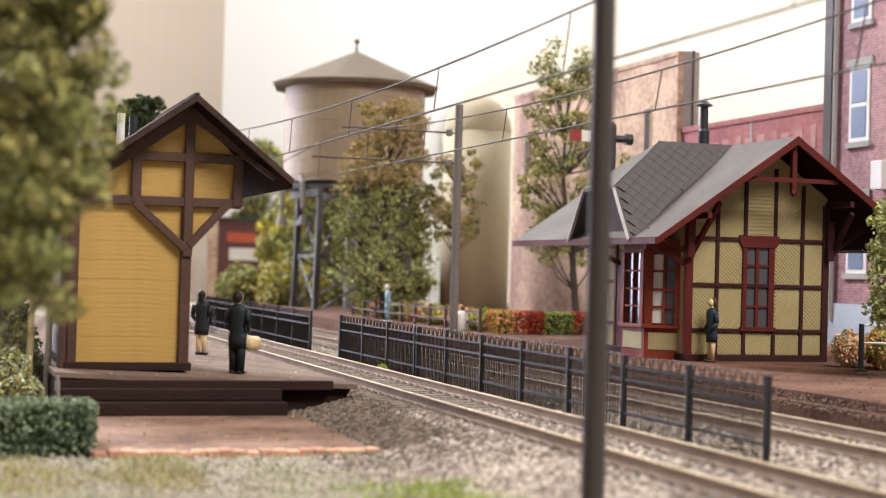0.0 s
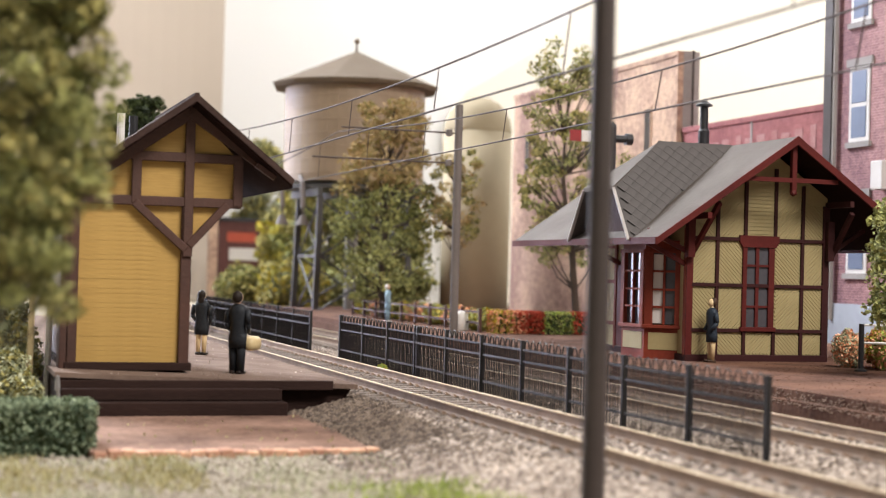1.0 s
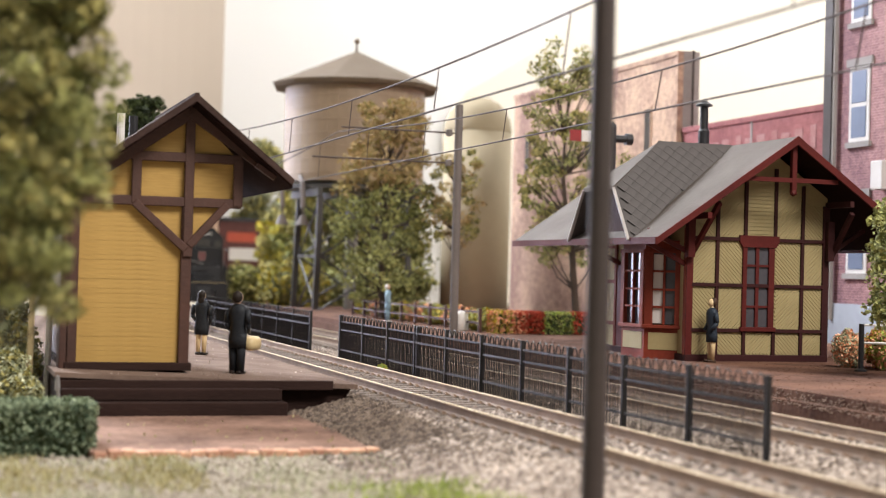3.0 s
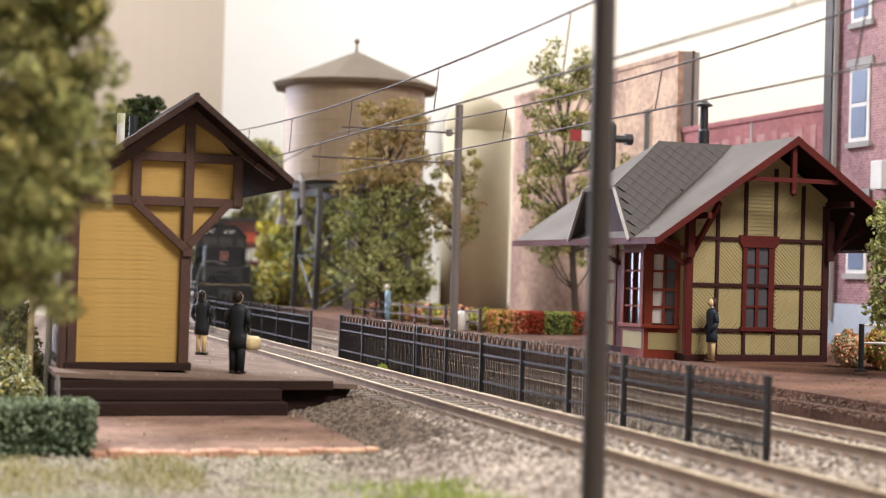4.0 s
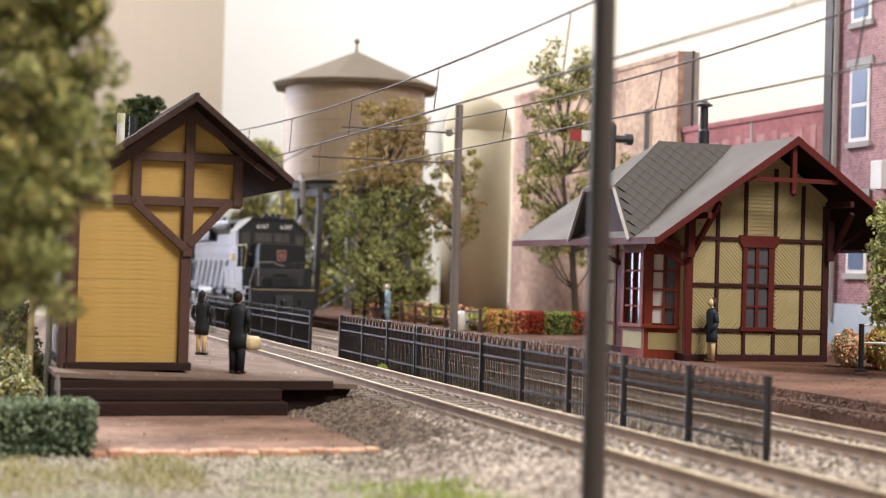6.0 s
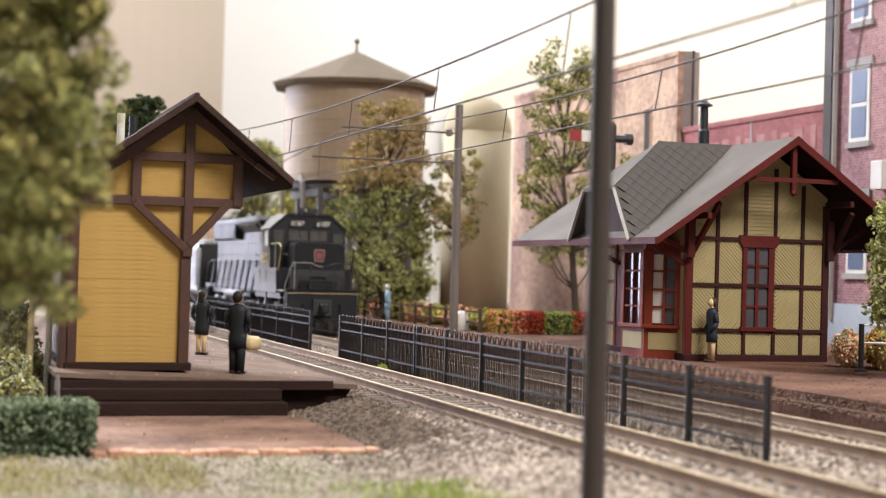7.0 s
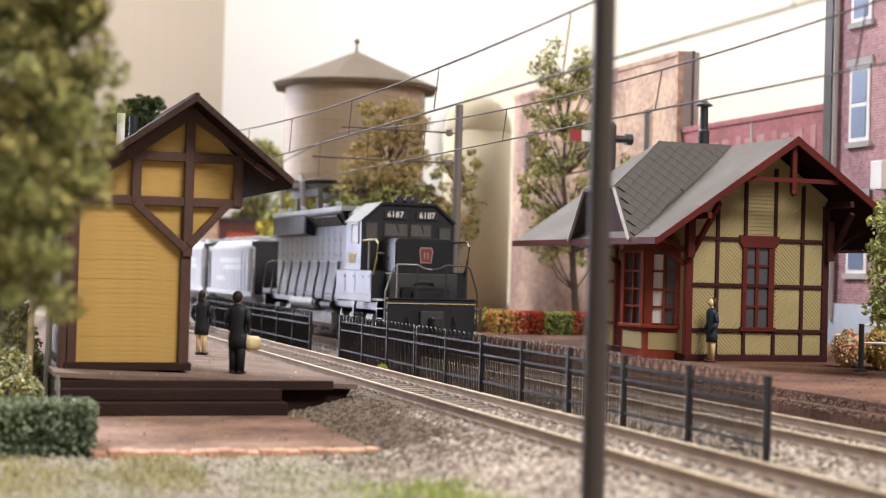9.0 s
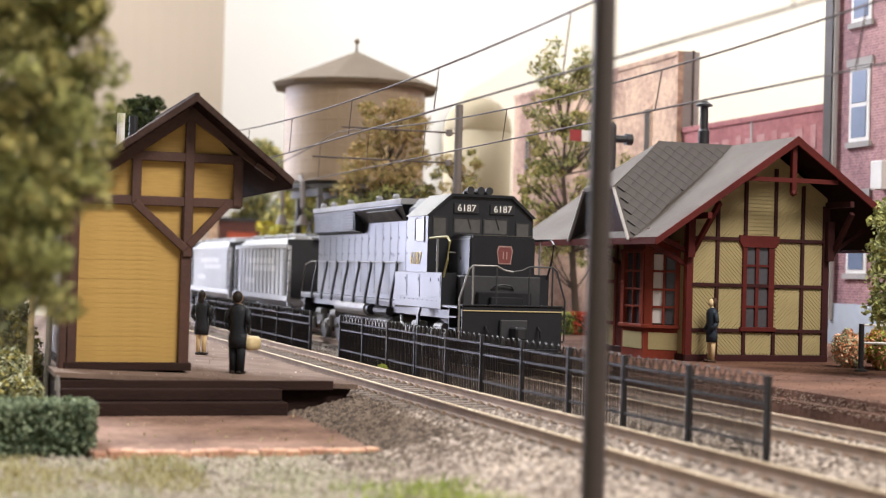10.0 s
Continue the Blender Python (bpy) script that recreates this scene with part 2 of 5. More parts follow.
bank = B()
prism(bank, [(-7.5, -0.80), (-7.4, -0.64), (-6.0, -0.30), (-5.4, -0.30), (-5.4, -0.80)], "y", -34, -8.7)
solid("ballast_bank", bank, BALLASTBED, "sloping bank of ballast beside the track", kind="structure")

backdrop = B()
prism(backdrop, [(-62, 58), (-62, 104), (96, 104), (96, -80), (98, -80), (98, 106), (-64, 106), (-64, 58)], "z", -1.2, 88)
solid("backdrop", backdrop, mat("white_backdrop", (0.80, 0.785, 0.765), (0.76, 0.745, 0.725), 0.9, grain=0.05, bump=0), "plain white painted backdrop board behind the layout", kind="structure")
side = B()
cove = [(11.3 - 27.9 * math.sin(math.radians(g)), 76 + 27.9 * math.cos(math.radians(g))) for g in range(0, 72, 3)]
prism(side, cove + [(11.3 + (x - 11.3) * 1.03, 76 + (y - 76) * 1.03) for x, y in cove[::-1]], "z", -1.2, 60)
# beige darker than the backdrop: the corner's shade is put into the colour
solid("backdrop_wing", side, mat("shaded_backdrop", (0.56, 0.475, 0.39), (0.50, 0.425, 0.35), 0.9, grain=0.05, bump=0), "curved corner board of the backdrop, its shade put into a beige colour", kind="structure")
cream = B()
# rounded outline imitates where glare fades the cream wall to white
prism(cream, [(33.4, -1.2), (33.0, 16.2), (33.8, 18.5), (35.5, 20.3), (38.4, 22.1), (42.5, 24.9), (46.1, 28.3), (49.6, 33.8), (76.2, 36.1), (77.2, -1.2)], "y", 103.2, 103.6)
solid("backdrop_panel", cream, mat("cream_backdrop", (0.80, 0.74, 0.63), (0.77, 0.71, 0.60), 0.9, grain=0.05, bump=0), "cream board before the white backdrop, its round shoulder shaped after the glare's edge", kind="structure")

# left platform with timber steps and the paved apron before it
lp = B()
prism(lp, [(-11.95, 0.2), (-5.75, -0.03), (-5.75, 0.07), (-11.95, 0.30)], "y", -8.6, 26)
solid("platform_west", lp, PLATFORM, "low dusty brown station platform", kind="structure")
lf = B()
prism(lf, [(-11.9, -0.75), (-6.3, -0.75), (-5.85, -0.03), (-11.9, 0.195)], "y", -8.45, 26)
solid("platform_base", lf, STEP, "dark timber base of the platform", kind="structure")
st = thing("timber_steps", -9.6, -9.0, -0.6, "two dark brown timber steps before the platform", "steps")
part("step", box(B(), -2.25, 2.2, -0.35, 0.52, 0.0, 0.36, 0.02), STEP, st)
part("step", box(B(), -2.25, 2.15, 0.0, 0.52, 0.364, 0.60, 0.02), STEP, st)
part("kerb_beam", box(B(), -2.3, 3.3, 0.30, 0.395, 0.55, 0.75, 0.015), STEP, st)
ap = solid("pavement", prism(B(), [(-11.85, -9.2), (-11.85, -15.0), (-11.0, -15.1), (-10.4, -15.02), (-9.5, -15.12), (-8.8, -15.0), (-7.9, -15.1), (-7.2, -14.95), (-6.75, -9.2)], "z", -0.8, -0.5), PAVER, "pink brick paved apron before the steps", kind="structure")

# right platform
rp = B()
prism(rp, [(2.55, -30), (22, -30), (22, 60), (2.55, 60)], "z", -0.7, 0.25)
solid("platform_east", rp, REDPLAT, "low red-brown station platform", kind="structure")
rk = B()
box(rk, 2.3, 2.545, -30, 60, -0.7, 0.06)
solid("platform_edge", rk, REDPLAT, "worn brown edging along the platform", kind="structure")


# ---- tracks ----
def track(x, label):
    tr = thing("railway_track", x, 0, -0.3, label, "track", "railway tracks")
    y0, y1 = -45, 96
    for sx in (-1, 1):
        cx = sx * 0.7525
        rl = B()
        prism(rl, [(cx - 0.075, 0.115), (cx + 0.075, 0.115), (cx + 0.02, 0.15), (cx + 0.02, 0.245), (cx + 0.036, 0.258), (cx + 0.036, 0.296),
                   (cx - 0.036, 0.296), (cx - 0.036, 0.258), (cx - 0.02, 0.245), (cx - 0.02, 0.15)], "y", y0, y1)
        r = part("rail", rl, RAILSIDE, tr)
        part("railhead", box(B(), cx - 0.035, cx + 0.035, y0, y1, 0.296, 0.302), RAIL, r, "polished steel railhead")
    tie = finish(box(B(), -1.3, 1.3, -0.115, 0.115, -0.06, 0.11, 0.012), "tie", TIE)
    pb = box(B(), -0.17, 0.17, -0.09, 0.09, 0.0, 0.018)
    for sx in (-0.12, 0.12):
        for sy in (-0.045, 0.045):
            box(pb, sx - 0.02, sx + 0.02, sy - 0.02, sy + 0.02, 0.018, 0.05)
    plate = finish(pb, "tie_plate", RAILSIDE)
    n = int((y1 - y0) / 0.54)
    for i in range(n):
        yt = y0 + 0.3 + i * 0.54
        if -30 < yt < 11:
            for sx in (-1, 1):
                part("tie_plate", plate, RAILSIDE, tr, at=(sx * 0.7525, yt, 0.112))
        part("tie", tie, TIE, tr, at=(random.uniform(-0.04, 0.04), y0 + 0.3 + i * 0.54 + random.uniform(-0.02, 0.02), 0), turn=(0, 0, random.uniform(-0.8, 0.8)))
    return tr


track(-4.2, "model railway track with brown ties beside the platform")
track(0.0, "model railway track with brown ties behind the iron fence")


# ---- iron fence between the tracks ----
def fence_panel():
    p = thing("iron_fence", -2.5, 0, -0.27, "black iron fence panel with hooped pickets between the tracks", "fence", "iron fence between the tracks")
    L = 2.45
    part("post", box(B(), -0.045, 0.045, -0.045, 0.045, 0, 1.36, 0.01), IRONFENCE, p)
    for z in (0.32, 0.92, 1.16):
        part("rail", box(B(), -0.028, 0.028, 0.056, L - 0.056, z - 0.022, z + 0.022), IRONFENCE, p)
    n = 7
    w = (L - 0.11) / n
    hb = B()
    r = w * 0.35
    pts = [(0, -r, 0.05), (0, -r, 1.22)] + [(0, -r * math.cos(a), 1.22 + r * 1.25 * math.sin(a)) for a in (0.5, 1.05, 1.57, 2.09, 2.64)] + [(0, r, 1.22), (0, r, 0.05)]
    tube(hb, pts, 0.0155, 4)
    rod(hb, (0, 0, 0.05), (0, 0, 1.15), 0.0155, n=4)
    hoop = finish(hb, "hoop", IRONFENCE)
    for i in range(n):
        part("hoop", hoop, IRONFENCE, p, at=(0.0, 0.055 + w * (i + 0.5), 0))
    return p


first = fence_panel()
first.matrix_basis = W(-2.5, -19.72, -0.27)
for i in range(1, 10):
    copy_thing(first, W(-2.5, -19.72 + 2.5 * i, -0.27, 0, 0, random.uniform(-0.5, 0.5)))
last_post = thing("iron_fence_post", -2.5, 5.3, -0.27, "black iron end post of the fence", "fence post")
part("post", box(B(), -0.06, 0.06, -0.06, 0.06, 0, 1.36, 0.012), IRONFENCE, last_post)
copy_thing(last_post, W(-2.46, -2.36, -0.29, 0, 0, 8))
for i in range(0, 9):
    copy_thing(first, W(-2.5, 9.2 + 2.5 * i, -0.27, 0, 0, random.uniform(-0.4, 0.4)))


# ---- trackside shelter ----
def shelter():
    h = thing("timber_shelter", -9.2, -7.2, 0.25, "mustard yellow half-timbered shelter with brown posts on the platform", "shelter")
    # local x across the gable, y to the back
    D = 4.6
    wl, wr, jr, zb, zt = -2.38, 0.03, 1.12, 3.5, 4.55
    part("plinth", box(B(), wl - 0.1, wr + 0.12, -0.12, D + 0.05, 0.0, 0.17, 0.015), STEP, h)
    # boarded lower wall
    n = 34
    hh = (zb - 0.1) / n
    brd = finish(box(B(), wl, wr, 0.0, 0.05, 0.0, hh - 0.001, 0.001), "board", MUSTARD)
    core = part("wall", box(B(), wl + 0.02, wr - 0.02, 0.03, D, 0.10, zb), MUSTARD, h)
    for i in range(n):
        part("board", brd, MUSTARD, h, at=(0, random.uniform(-0.003, 0.002), 0.1 + i * hh), turn=(0, random.uniform(-0.12, 0.12), 0))
    # upper panel
    up = B()
    prism(up, [(wl, zb), (jr - 0.06, zb), (jr - 0.06, 4.5), (0.0, 5.55), (-1.15, 4.72), (wl, 3.75)], "y", 0.01, D)
    part("upper_wall", up, MUSTARD, h)
    part("infill", prism(B(), [(0.05, zb), (jr - 0.38, zb), (0.1, 2.76), (0.05, 2.72)], "y", 0.0, 0.06), MUSTARD, h)
    part("side_wall", box(B(), wl - 0.03, wl + 0.015, 0.04, D, 0.1, 3.7), BROWN, h, "dark brown side wall")
    fr = [((wl, zb + 0.06), (jr, zb + 0.06), 0.2), ((-1.22, 4.50), (jr, 4.50), 0.2), ((-1.1, zb), (-1.1, 4.62), 0.2), ((0.0, 2.4), (0.0, 5.75), 0.2),
          ((jr - 0.08, zb), (jr - 0.08, 4.5), 0.2), ((-1.14, zb + 0.03), (-0.03, 2.55), 0.17), ((jr - 0.3, zb + 0.03), (0.02, 2.64), 0.17)]
    for i, ((x0, z0), (x1, z1), w) in enumerate(fr):
        y = -0.06 - 0.007 * i
        part("timber", bar(B(), (x0, y, z0), (x1, y, z1), w, 0.14, (0, 1, 0), 0.015), BROWN, h)
    for x in (wl + 0.04, wr - 0.05):
        part("post", box(B(), x - 0.11, x + 0.11, -0.10, 0.08, 0.1, zb, 0.015), BROWN, h)
    part("post", box(B(), wl - 0.2, wl - 0.02, -0.1, 0.5, 0.0, 3.7, 0.015), BROWN, h)
    # roof
    for sx, ex, ez in ((1, 2.10, 4.10), (-1, -2.75, 3.80)):
        rf = B()
        tx, tz = 0, 5.79
        prism(rf, [(tx, tz), (ex, ez), (ex - sx * 0.03, ez - 0.13), (tx, tz - 0.16)], "y", -0.85, D + 0.6)
        part("roof_slope", rf, HUTROOF, h)
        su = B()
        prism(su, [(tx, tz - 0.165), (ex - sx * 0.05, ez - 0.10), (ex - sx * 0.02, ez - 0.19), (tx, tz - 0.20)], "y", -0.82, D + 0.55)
        part("soffit", su, SOFFIT, h, "soffit boards, the eaves' shade put into a near-black colour")
        bb = B()
        bar(bb, (-sx * 0.02, -0.125 - 0.01 * sx, 5.47), (sx * 1.78, -0.125 - 0.01 * sx, 4.27 if sx > 0 else 4.19), 0.25, 0.12, (0, 1, 0), 0.015)
        part("bargeboard", bb, BROWN, h)
        part("rafter_end", bar(B(), (ex - sx * 0.75, -0.5, ez + 0.28), (ex - sx * 0.35, -0.5, ez + 0.02), 0.1, 0.14, (0, 1, 0)), BROWN, h)
    part("ridge_cap", bar(B(), (0, -0.84, 5.78), (0, D + 0.55, 5.78), 0.10, 0.05, (0, 0, 1)), HUTROOF, h)
    fl = thing("stovepipe", -10.3, -4.2, 4.6, "pale metal stovepipe behind the shelter roof", "pipe")
    part("pipe", rod(B(), (0, 0, -0.3), (0, 0, 1.3), 0.09, n=10), WHITE, fl)
    part("pipe", rod(B(), (0.28, 0, -0.3), (0.28, 0, 1.25), 0.1, n=10), BLACK, fl)


shelter()


# ---- station house ----
def station():
    s = thing("station_house", 7.2, -2.5, 0.25, "cream half-timbered station house with dark red trim and grey roof", "station")
    X0, X1, D = -2.15, 2.15, 5.7           # walls, local; gable front at y = 0
    RX, ZR, ZE, OV = 0.4, 6.1, 3.27, 1.2   # ridge, heights, overhang at the gable
    EL, ER = -3.7, 4.5
    gable = [(X0, 0.0), (X1, 0.0), (X1, 4.55), (RX, 5.75), (X0, 3.95)]
    g = B()
    prism(g, gable, "y", 0.03, D)
    part("wall", g, CREAM, s, "cream boarded wall")
    part("plinth", box(B(), X0 - 0.06, X1 + 0.06, -0.06, D + 0.03, -0.02, 0.18, 0.015), PURPLE, s)
    # framing: posts and beams on the gable
    xs = [X0 + 0.05, -1.27, -0.42, 0.5, 1.36, X1 - 0.05]
    zs = [0.2, 0.84, 2.07, 3.33]

    def roof_z(x):
        return 5.6 - (RX - x) * 0.72 if x < RX else 5.6 - (x - RX) * 0.72
    for i, x in enumerate(xs):
        hi = min(roof_z(x) - 0.05, 5.3)
        lo = 0.15
        if i in (2, 3):
            part("stud", box(B(), x - 0.05, x + 0.05, -0.05, 0.028, 3.35, hi, 0.008), PURPLE, s)
            part("stud", box(B(), x - 0.05, x + 0.05, -0.05, 0.028, lo, 0.84, 0.008), PURPLE, s)
        else:
            w = 0.05 if 0 < i < 5 else 0.10
            part("stud", box(B(), x - w, x + w, -0.05, 0.028, lo, hi, 0.008), DARKRED if i == 0 else PURPLE, s)
    for z in zs[1:]:
        part("rail", box(B(), X0 + 0.1, X1 - 0.1, -0.055, 0.026, z - 0.05, z + 0.05, 0.008), PURPLE, s)
    # diagonal boards in the panels
    cols = [(X0 + 0.15, -1.32), (-1.22, -0.47), (-0.37, 0.45), (0.55, 1.31), (1.41, X1 - 0.15)]
    rows = [(0.2, 0.79), (0.89, 2.02), (2.12, 3.28), (3.38, 5.2)]
    for ci, (a, b) in enumerate(cols):
        for ri, (lo, hi) in enumerate(rows):
            if ci == 2 and ri in (1, 2):
                continue
            if ri == 3:
                hi = min(roof_z(a), roof_z(b)) - 0.12
            flat = ci == 2 and ri > 0
            step = 0.075
            lean = 1 if (ci + ri) % 2 == 0 else -1
            if flat:
                z = lo
                while z < hi - 0.05:
                    part("board", box(B(), a, b, -0.004, 0.03, z, z + step * 1.2), CREAM, s)
                    z += step * 1.4
                continue
            c = (a - (hi - lo)) if lean > 0 else a
            while c < (b if lean > 0 else b + (hi - lo)):
                # each slanting board is cut to its panel
                p = (max(0.0, a - c), min(hi - lo, b - c)) if lean > 0 else (max(0.0, c - b), min(hi - lo, c - a))
                if p[1] - p[0] > 0.06:
                    part("board", bar(B(), (c + lean * p[0], 0.022, lo + p[0]), (c + lean * p[1], 0.022, lo + p[1]), 0.058, 0.034, (0, 1, 0)), CREAM, s)
                c += step * 1.45
    # gable window
    win = part("window", prism(B(), [(-0.62, 3.44), (0.60, 3.44), (0.60, 3.28), (0.50, 3.12), (-0.52, 3.12), (-0.62, 3.28)], "y", -0.08, 0.0), DARKRED, s, "tall dark red sash window")
    part("casing", box(B(), -0.50, -0.37, -0.06, 0.02, 0.84, 3.12, 0.008), DARKRED, win)
    part("casing", box(B(), 0.30, 0.48, -0.06, 0.02, 0.84, 3.12, 0.008), DARKRED, win)
    part("mullion", box(B(), -0.10, 0.0, -0.05, 0.02, 0.95, 3.12), DARKRED, win)
    part("window_sill", box(B(), -0.56, 0.54, -0.09, 0.02, 0.82, 0.94, 0.01), DARKRED, win)
    for z in (1.5, 2.07, 2.62):
        part("glazing_bar", box(B(), -0.37, 0.30, -0.045, 0.022, z - 0.03, z + 0.03), DARKRED, win)
    for p, q in ((-0.37, -0.10), (0.0, 0.30)):
        for lo, hi in ((0.94, 1.47), (1.53, 2.04), (2.10, 2.59), (2.65, 3.12)):
            part("pane", box(B(), p, q, 0.004, 0.018, lo, hi), PANE, win)
    # gable truss under the roof
    yf = -OV + 0.15
    part("truss", bar(B(), (-1.2, yf, 4.93), (1.75, yf, 4.93), 0.12, 0.13, (0, 1, 0)), DARKRED, s)
    part("truss", box(B(), RX - 0.07, RX + 0.07, yf - 0.07, yf + 0.07, 4.6, 5.95, 0.01), DARKRED, s)
    part("finial", ball(B(), (RX, yf, 4.6), 0.11), DARKRED, s)
    for sx, bx in ((-1, X0), (1, X1)):
        # right-hand brackets take a darker trim: that side's shade put into colour
        side_tone = DARKRED if sx < 0 else PURPLE
        part("bracket", bar(B(), (bx + 0.12, -0.05, 2.95), (bx + (0.35 if sx < 0 else 0.1), -OV + 0.15, 4.25 if sx < 0 else 4.1), 0.12, 0.12), side_tone, s)
        part("bracket", bar(B(), (bx, 0.05, 2.95), (bx + sx * 1.2, 0.05, 3.5 if sx < 0 else 3.7), 0.12, 0.12, (0, 1, 0)), side_tone, s)
        part("corbel", bar(B(), (bx, -0.12, 2.8), (bx, -0.12, 3.9), 0.2, 0.2), side_tone, s)
        part("purlin", bar(B(), (bx, -OV, (3.9 if sx < 0 else 4.35)), (bx, 0.1, (3.9 if sx < 0 else 4.35)), 0.12, 0.16), side_tone, s)
    # main roof: two slabs with fascia boards
    for ex, sl in ((EL, "roof_slope"), (ER, "roof_slope")):
        sx = -1 if ex < 0 else 1
        ez = ZE if sx < 0 else 3.27
        r = B()
        prism(r, [(RX, ZR), (ex, ez), (ex, ez - 0.07), (RX, ZR - 0.1)], "y", -OV, 9.05)
        part(sl, r, ROOFGREY, s)
        f = B()
        prism(f, [(RX, ZR + 0.01), (ex, ez + 0.005), (ex, ez - 0.18), (RX, ZR - 0.22)], "y", -OV - 0.07, -OV - 0.003)
        part("bargeboard", f, DARKRED, s)
        part("fascia", box(B(), ex - 0.06, ex - 0.003 if sx < 0 else ex + 0.06, -OV - 0.07, 9.05, ez - 0.17, ez + 0.01), DARKRED, s)
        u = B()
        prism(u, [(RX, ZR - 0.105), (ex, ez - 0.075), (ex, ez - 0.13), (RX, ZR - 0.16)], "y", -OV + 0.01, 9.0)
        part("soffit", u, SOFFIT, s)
    # cross roof with a clipped gable over the bay
    YC, HW, XG = 2.35, 2.05, -3.75
    xh, zc = -1.9, 4.72
    for sg in (-1, 1):
        c = B()
        pts = [(RX, YC, ZR + 0.015), (xh, YC, ZR + 0.015), (XG, YC + sg * HW * 0.49, zc), (XG, YC + sg * HW, ZE + 0.02), (EL + 0.1, YC + sg * HW, ZE + 0.02)]
        top = [c.verts.new(p) for p in pts]
        low = [c.verts.new((p[0], p[1], p[2] - 0.1)) for p in pts]
        c.faces.new(top)
        c.faces.new(low[::-1])
        for i in range(5):
            c.faces.new((top[i], low[i], low[(i + 1) % 5], top[(i + 1) % 5]))
        bmesh.ops.recalc_face_normals(c, faces=c.faces)
        cr = part("cross_roof", c, SLATE, s, "dark diamond-tiled roof")
        f = B()
        bar(f, (XG - 0.03, YC + sg * HW * 0.49, zc - 0.05), (XG - 0.03, YC + sg * HW, ZE - 0.05), 0.05, 0.09, (1, 0, 0))
        part("verge", f, STONEPALE, s, "pale verge board")
    hp = B()
    vs = [hp.verts.new(p) for p in ((xh, YC, ZR + 0.02), (XG - 0.04, YC - HW * 0.51, zc), (XG - 0.04, YC + HW * 0.51, zc), (xh, YC, ZR - 0.08), (XG - 0.04, YC - HW * 0.51, zc - 0.1), (XG - 0.04, YC + HW * 0.51, zc - 0.1))]
    for f in ((0, 1, 2), (5, 4, 3), (0, 3, 4, 1), (1, 4, 5, 2), (2, 5, 3, 0)):
        hp.faces.new([vs[i] for i in f])
    bmesh.ops.recalc_face_normals(hp, faces=hp.faces)
    part("hip", hp, ROOFGREY, s)
    # infill coloured dark for the shadow and brackets under the verge
    part("shaded_infill", prism(B(), [(YC - HW + 0.15, ZE - 0.1), (YC + HW - 0.15, ZE - 0.1), (YC + HW * 0.48, zc - 0.12), (YC - HW * 0.48, zc - 0.12)], "x", XG + 0.35, XG + 0.5), PURPLE, s)
    # diamond tiles on the visible side of the cross roof
    o = Vector((RX, YC, ZR + 0.018))
    ux = Vector((-1, 0, 0))
    uy = (Vector((0, YC - HW, ZE + 0.02)) - Vector((0, YC, ZR + 0.015))).normalized()
    length = (Vector((0, HW, ZR - ZE))).length
    nrm = ux.cross(uy)
    nrm = nrm if nrm.z > 0 else -nrm
    tm = B()
    q = 0.19
    k = q * 0.99
    prism(tm, [(k, 0), (0, k), (-k, 0), (0, -k)], "z", -0.012, 0.010)
    me = finish(tm, "tile", SLATE)
    rot = Matrix((ux, uy, nrm)).transposed().to_4x4()
    for j in range(0, 30):
        for i in range(-1, 16):
            a, b = i * q * 2.06 + (q * 1.03 if j % 2 else 0), j * q * 1.03 + 0.20
            f = b / length
            lim_lo = f * (RX - EL) - 0.0        # valley
            lim_hi = (RX - xh) + max(0, (f / 0.49)) * (xh - XG) if f < 0.49 else RX - XG
            if b < length - 0.08 and lim_lo - 0.12 < a < lim_hi - 0.12:
                t = new("tile", me)
                t.parent = s
                p = o + ux * a + uy * b + nrm * 0.035
                t.matrix_basis = Matrix.Translation(p * S) @ rot
    # bay window under the cross roof
    bx = X0 - 0.72
    plan = [(X0 + 0.1, 0.42), (bx, 1.10), (bx, 2.55), (X0 + 0.1, 3.25)]
    bay = part("bay_window", prism(B(), plan, "z", 0.0, 0.82), LITRED, s, "red-framed bay window with cream panels")
    part("bay_head", prism(B(), plan, "z", 2.95, 3.25), LITRED, bay)
    part("bay_floor", prism(B(), plan, "z", 0.822, 0.90), DARKRED, bay)

    def facet(a, b, panes, blind=None):
        a, b = Vector((*a, 0)), Vector((*b, 0))
        d = (b - a)
        L, d = d.length, d.normalized()
        ang = math.degrees(math.atan2(d.y, d.x))
        def sub(nm, x0, x1, z0, z1, y0, y1, m, lab=""):
            o2 = part(nm, box(B(), x0, x1, y0, y1, z0, z1, 0.006), m, bay, lab)
            o2.matrix_basis = W(a.x, a.y, 0, 0, 0, ang)
        sub("pane", 0.08, L - 0.08, 0.95, 2.93, -0.065, -0.05, PANE)
        sub("bay_post", 0.0, 0.22, 0.82, 2.95, -0.06, 0.06, LITRED)
        sub("bay_post", L - 0.22, L, 0.82, 2.95, -0.06, 0.06, LITRED)
        sub("sill", -0.03, L + 0.03, 0.84, 0.93, -0.05, 0.10, LITRED)
        sub("sill", -0.03, L + 0.03, 2.9, 3.0, -0.05, 0.08, LITRED)
        for k in range(1, panes):
            x = 0.1 + (L - 0.2) * k / panes
            sub("mullion", x - 0.03, x + 0.03, 0.93, 2.9, -0.05, 0.03, LITRED)
        for z in (1.42, 1.9, 2.4):
            sub("glazing_bar", 0.1, L - 0.1, z - 0.03, z + 0.03, -0.05, 0.027, LITRED)
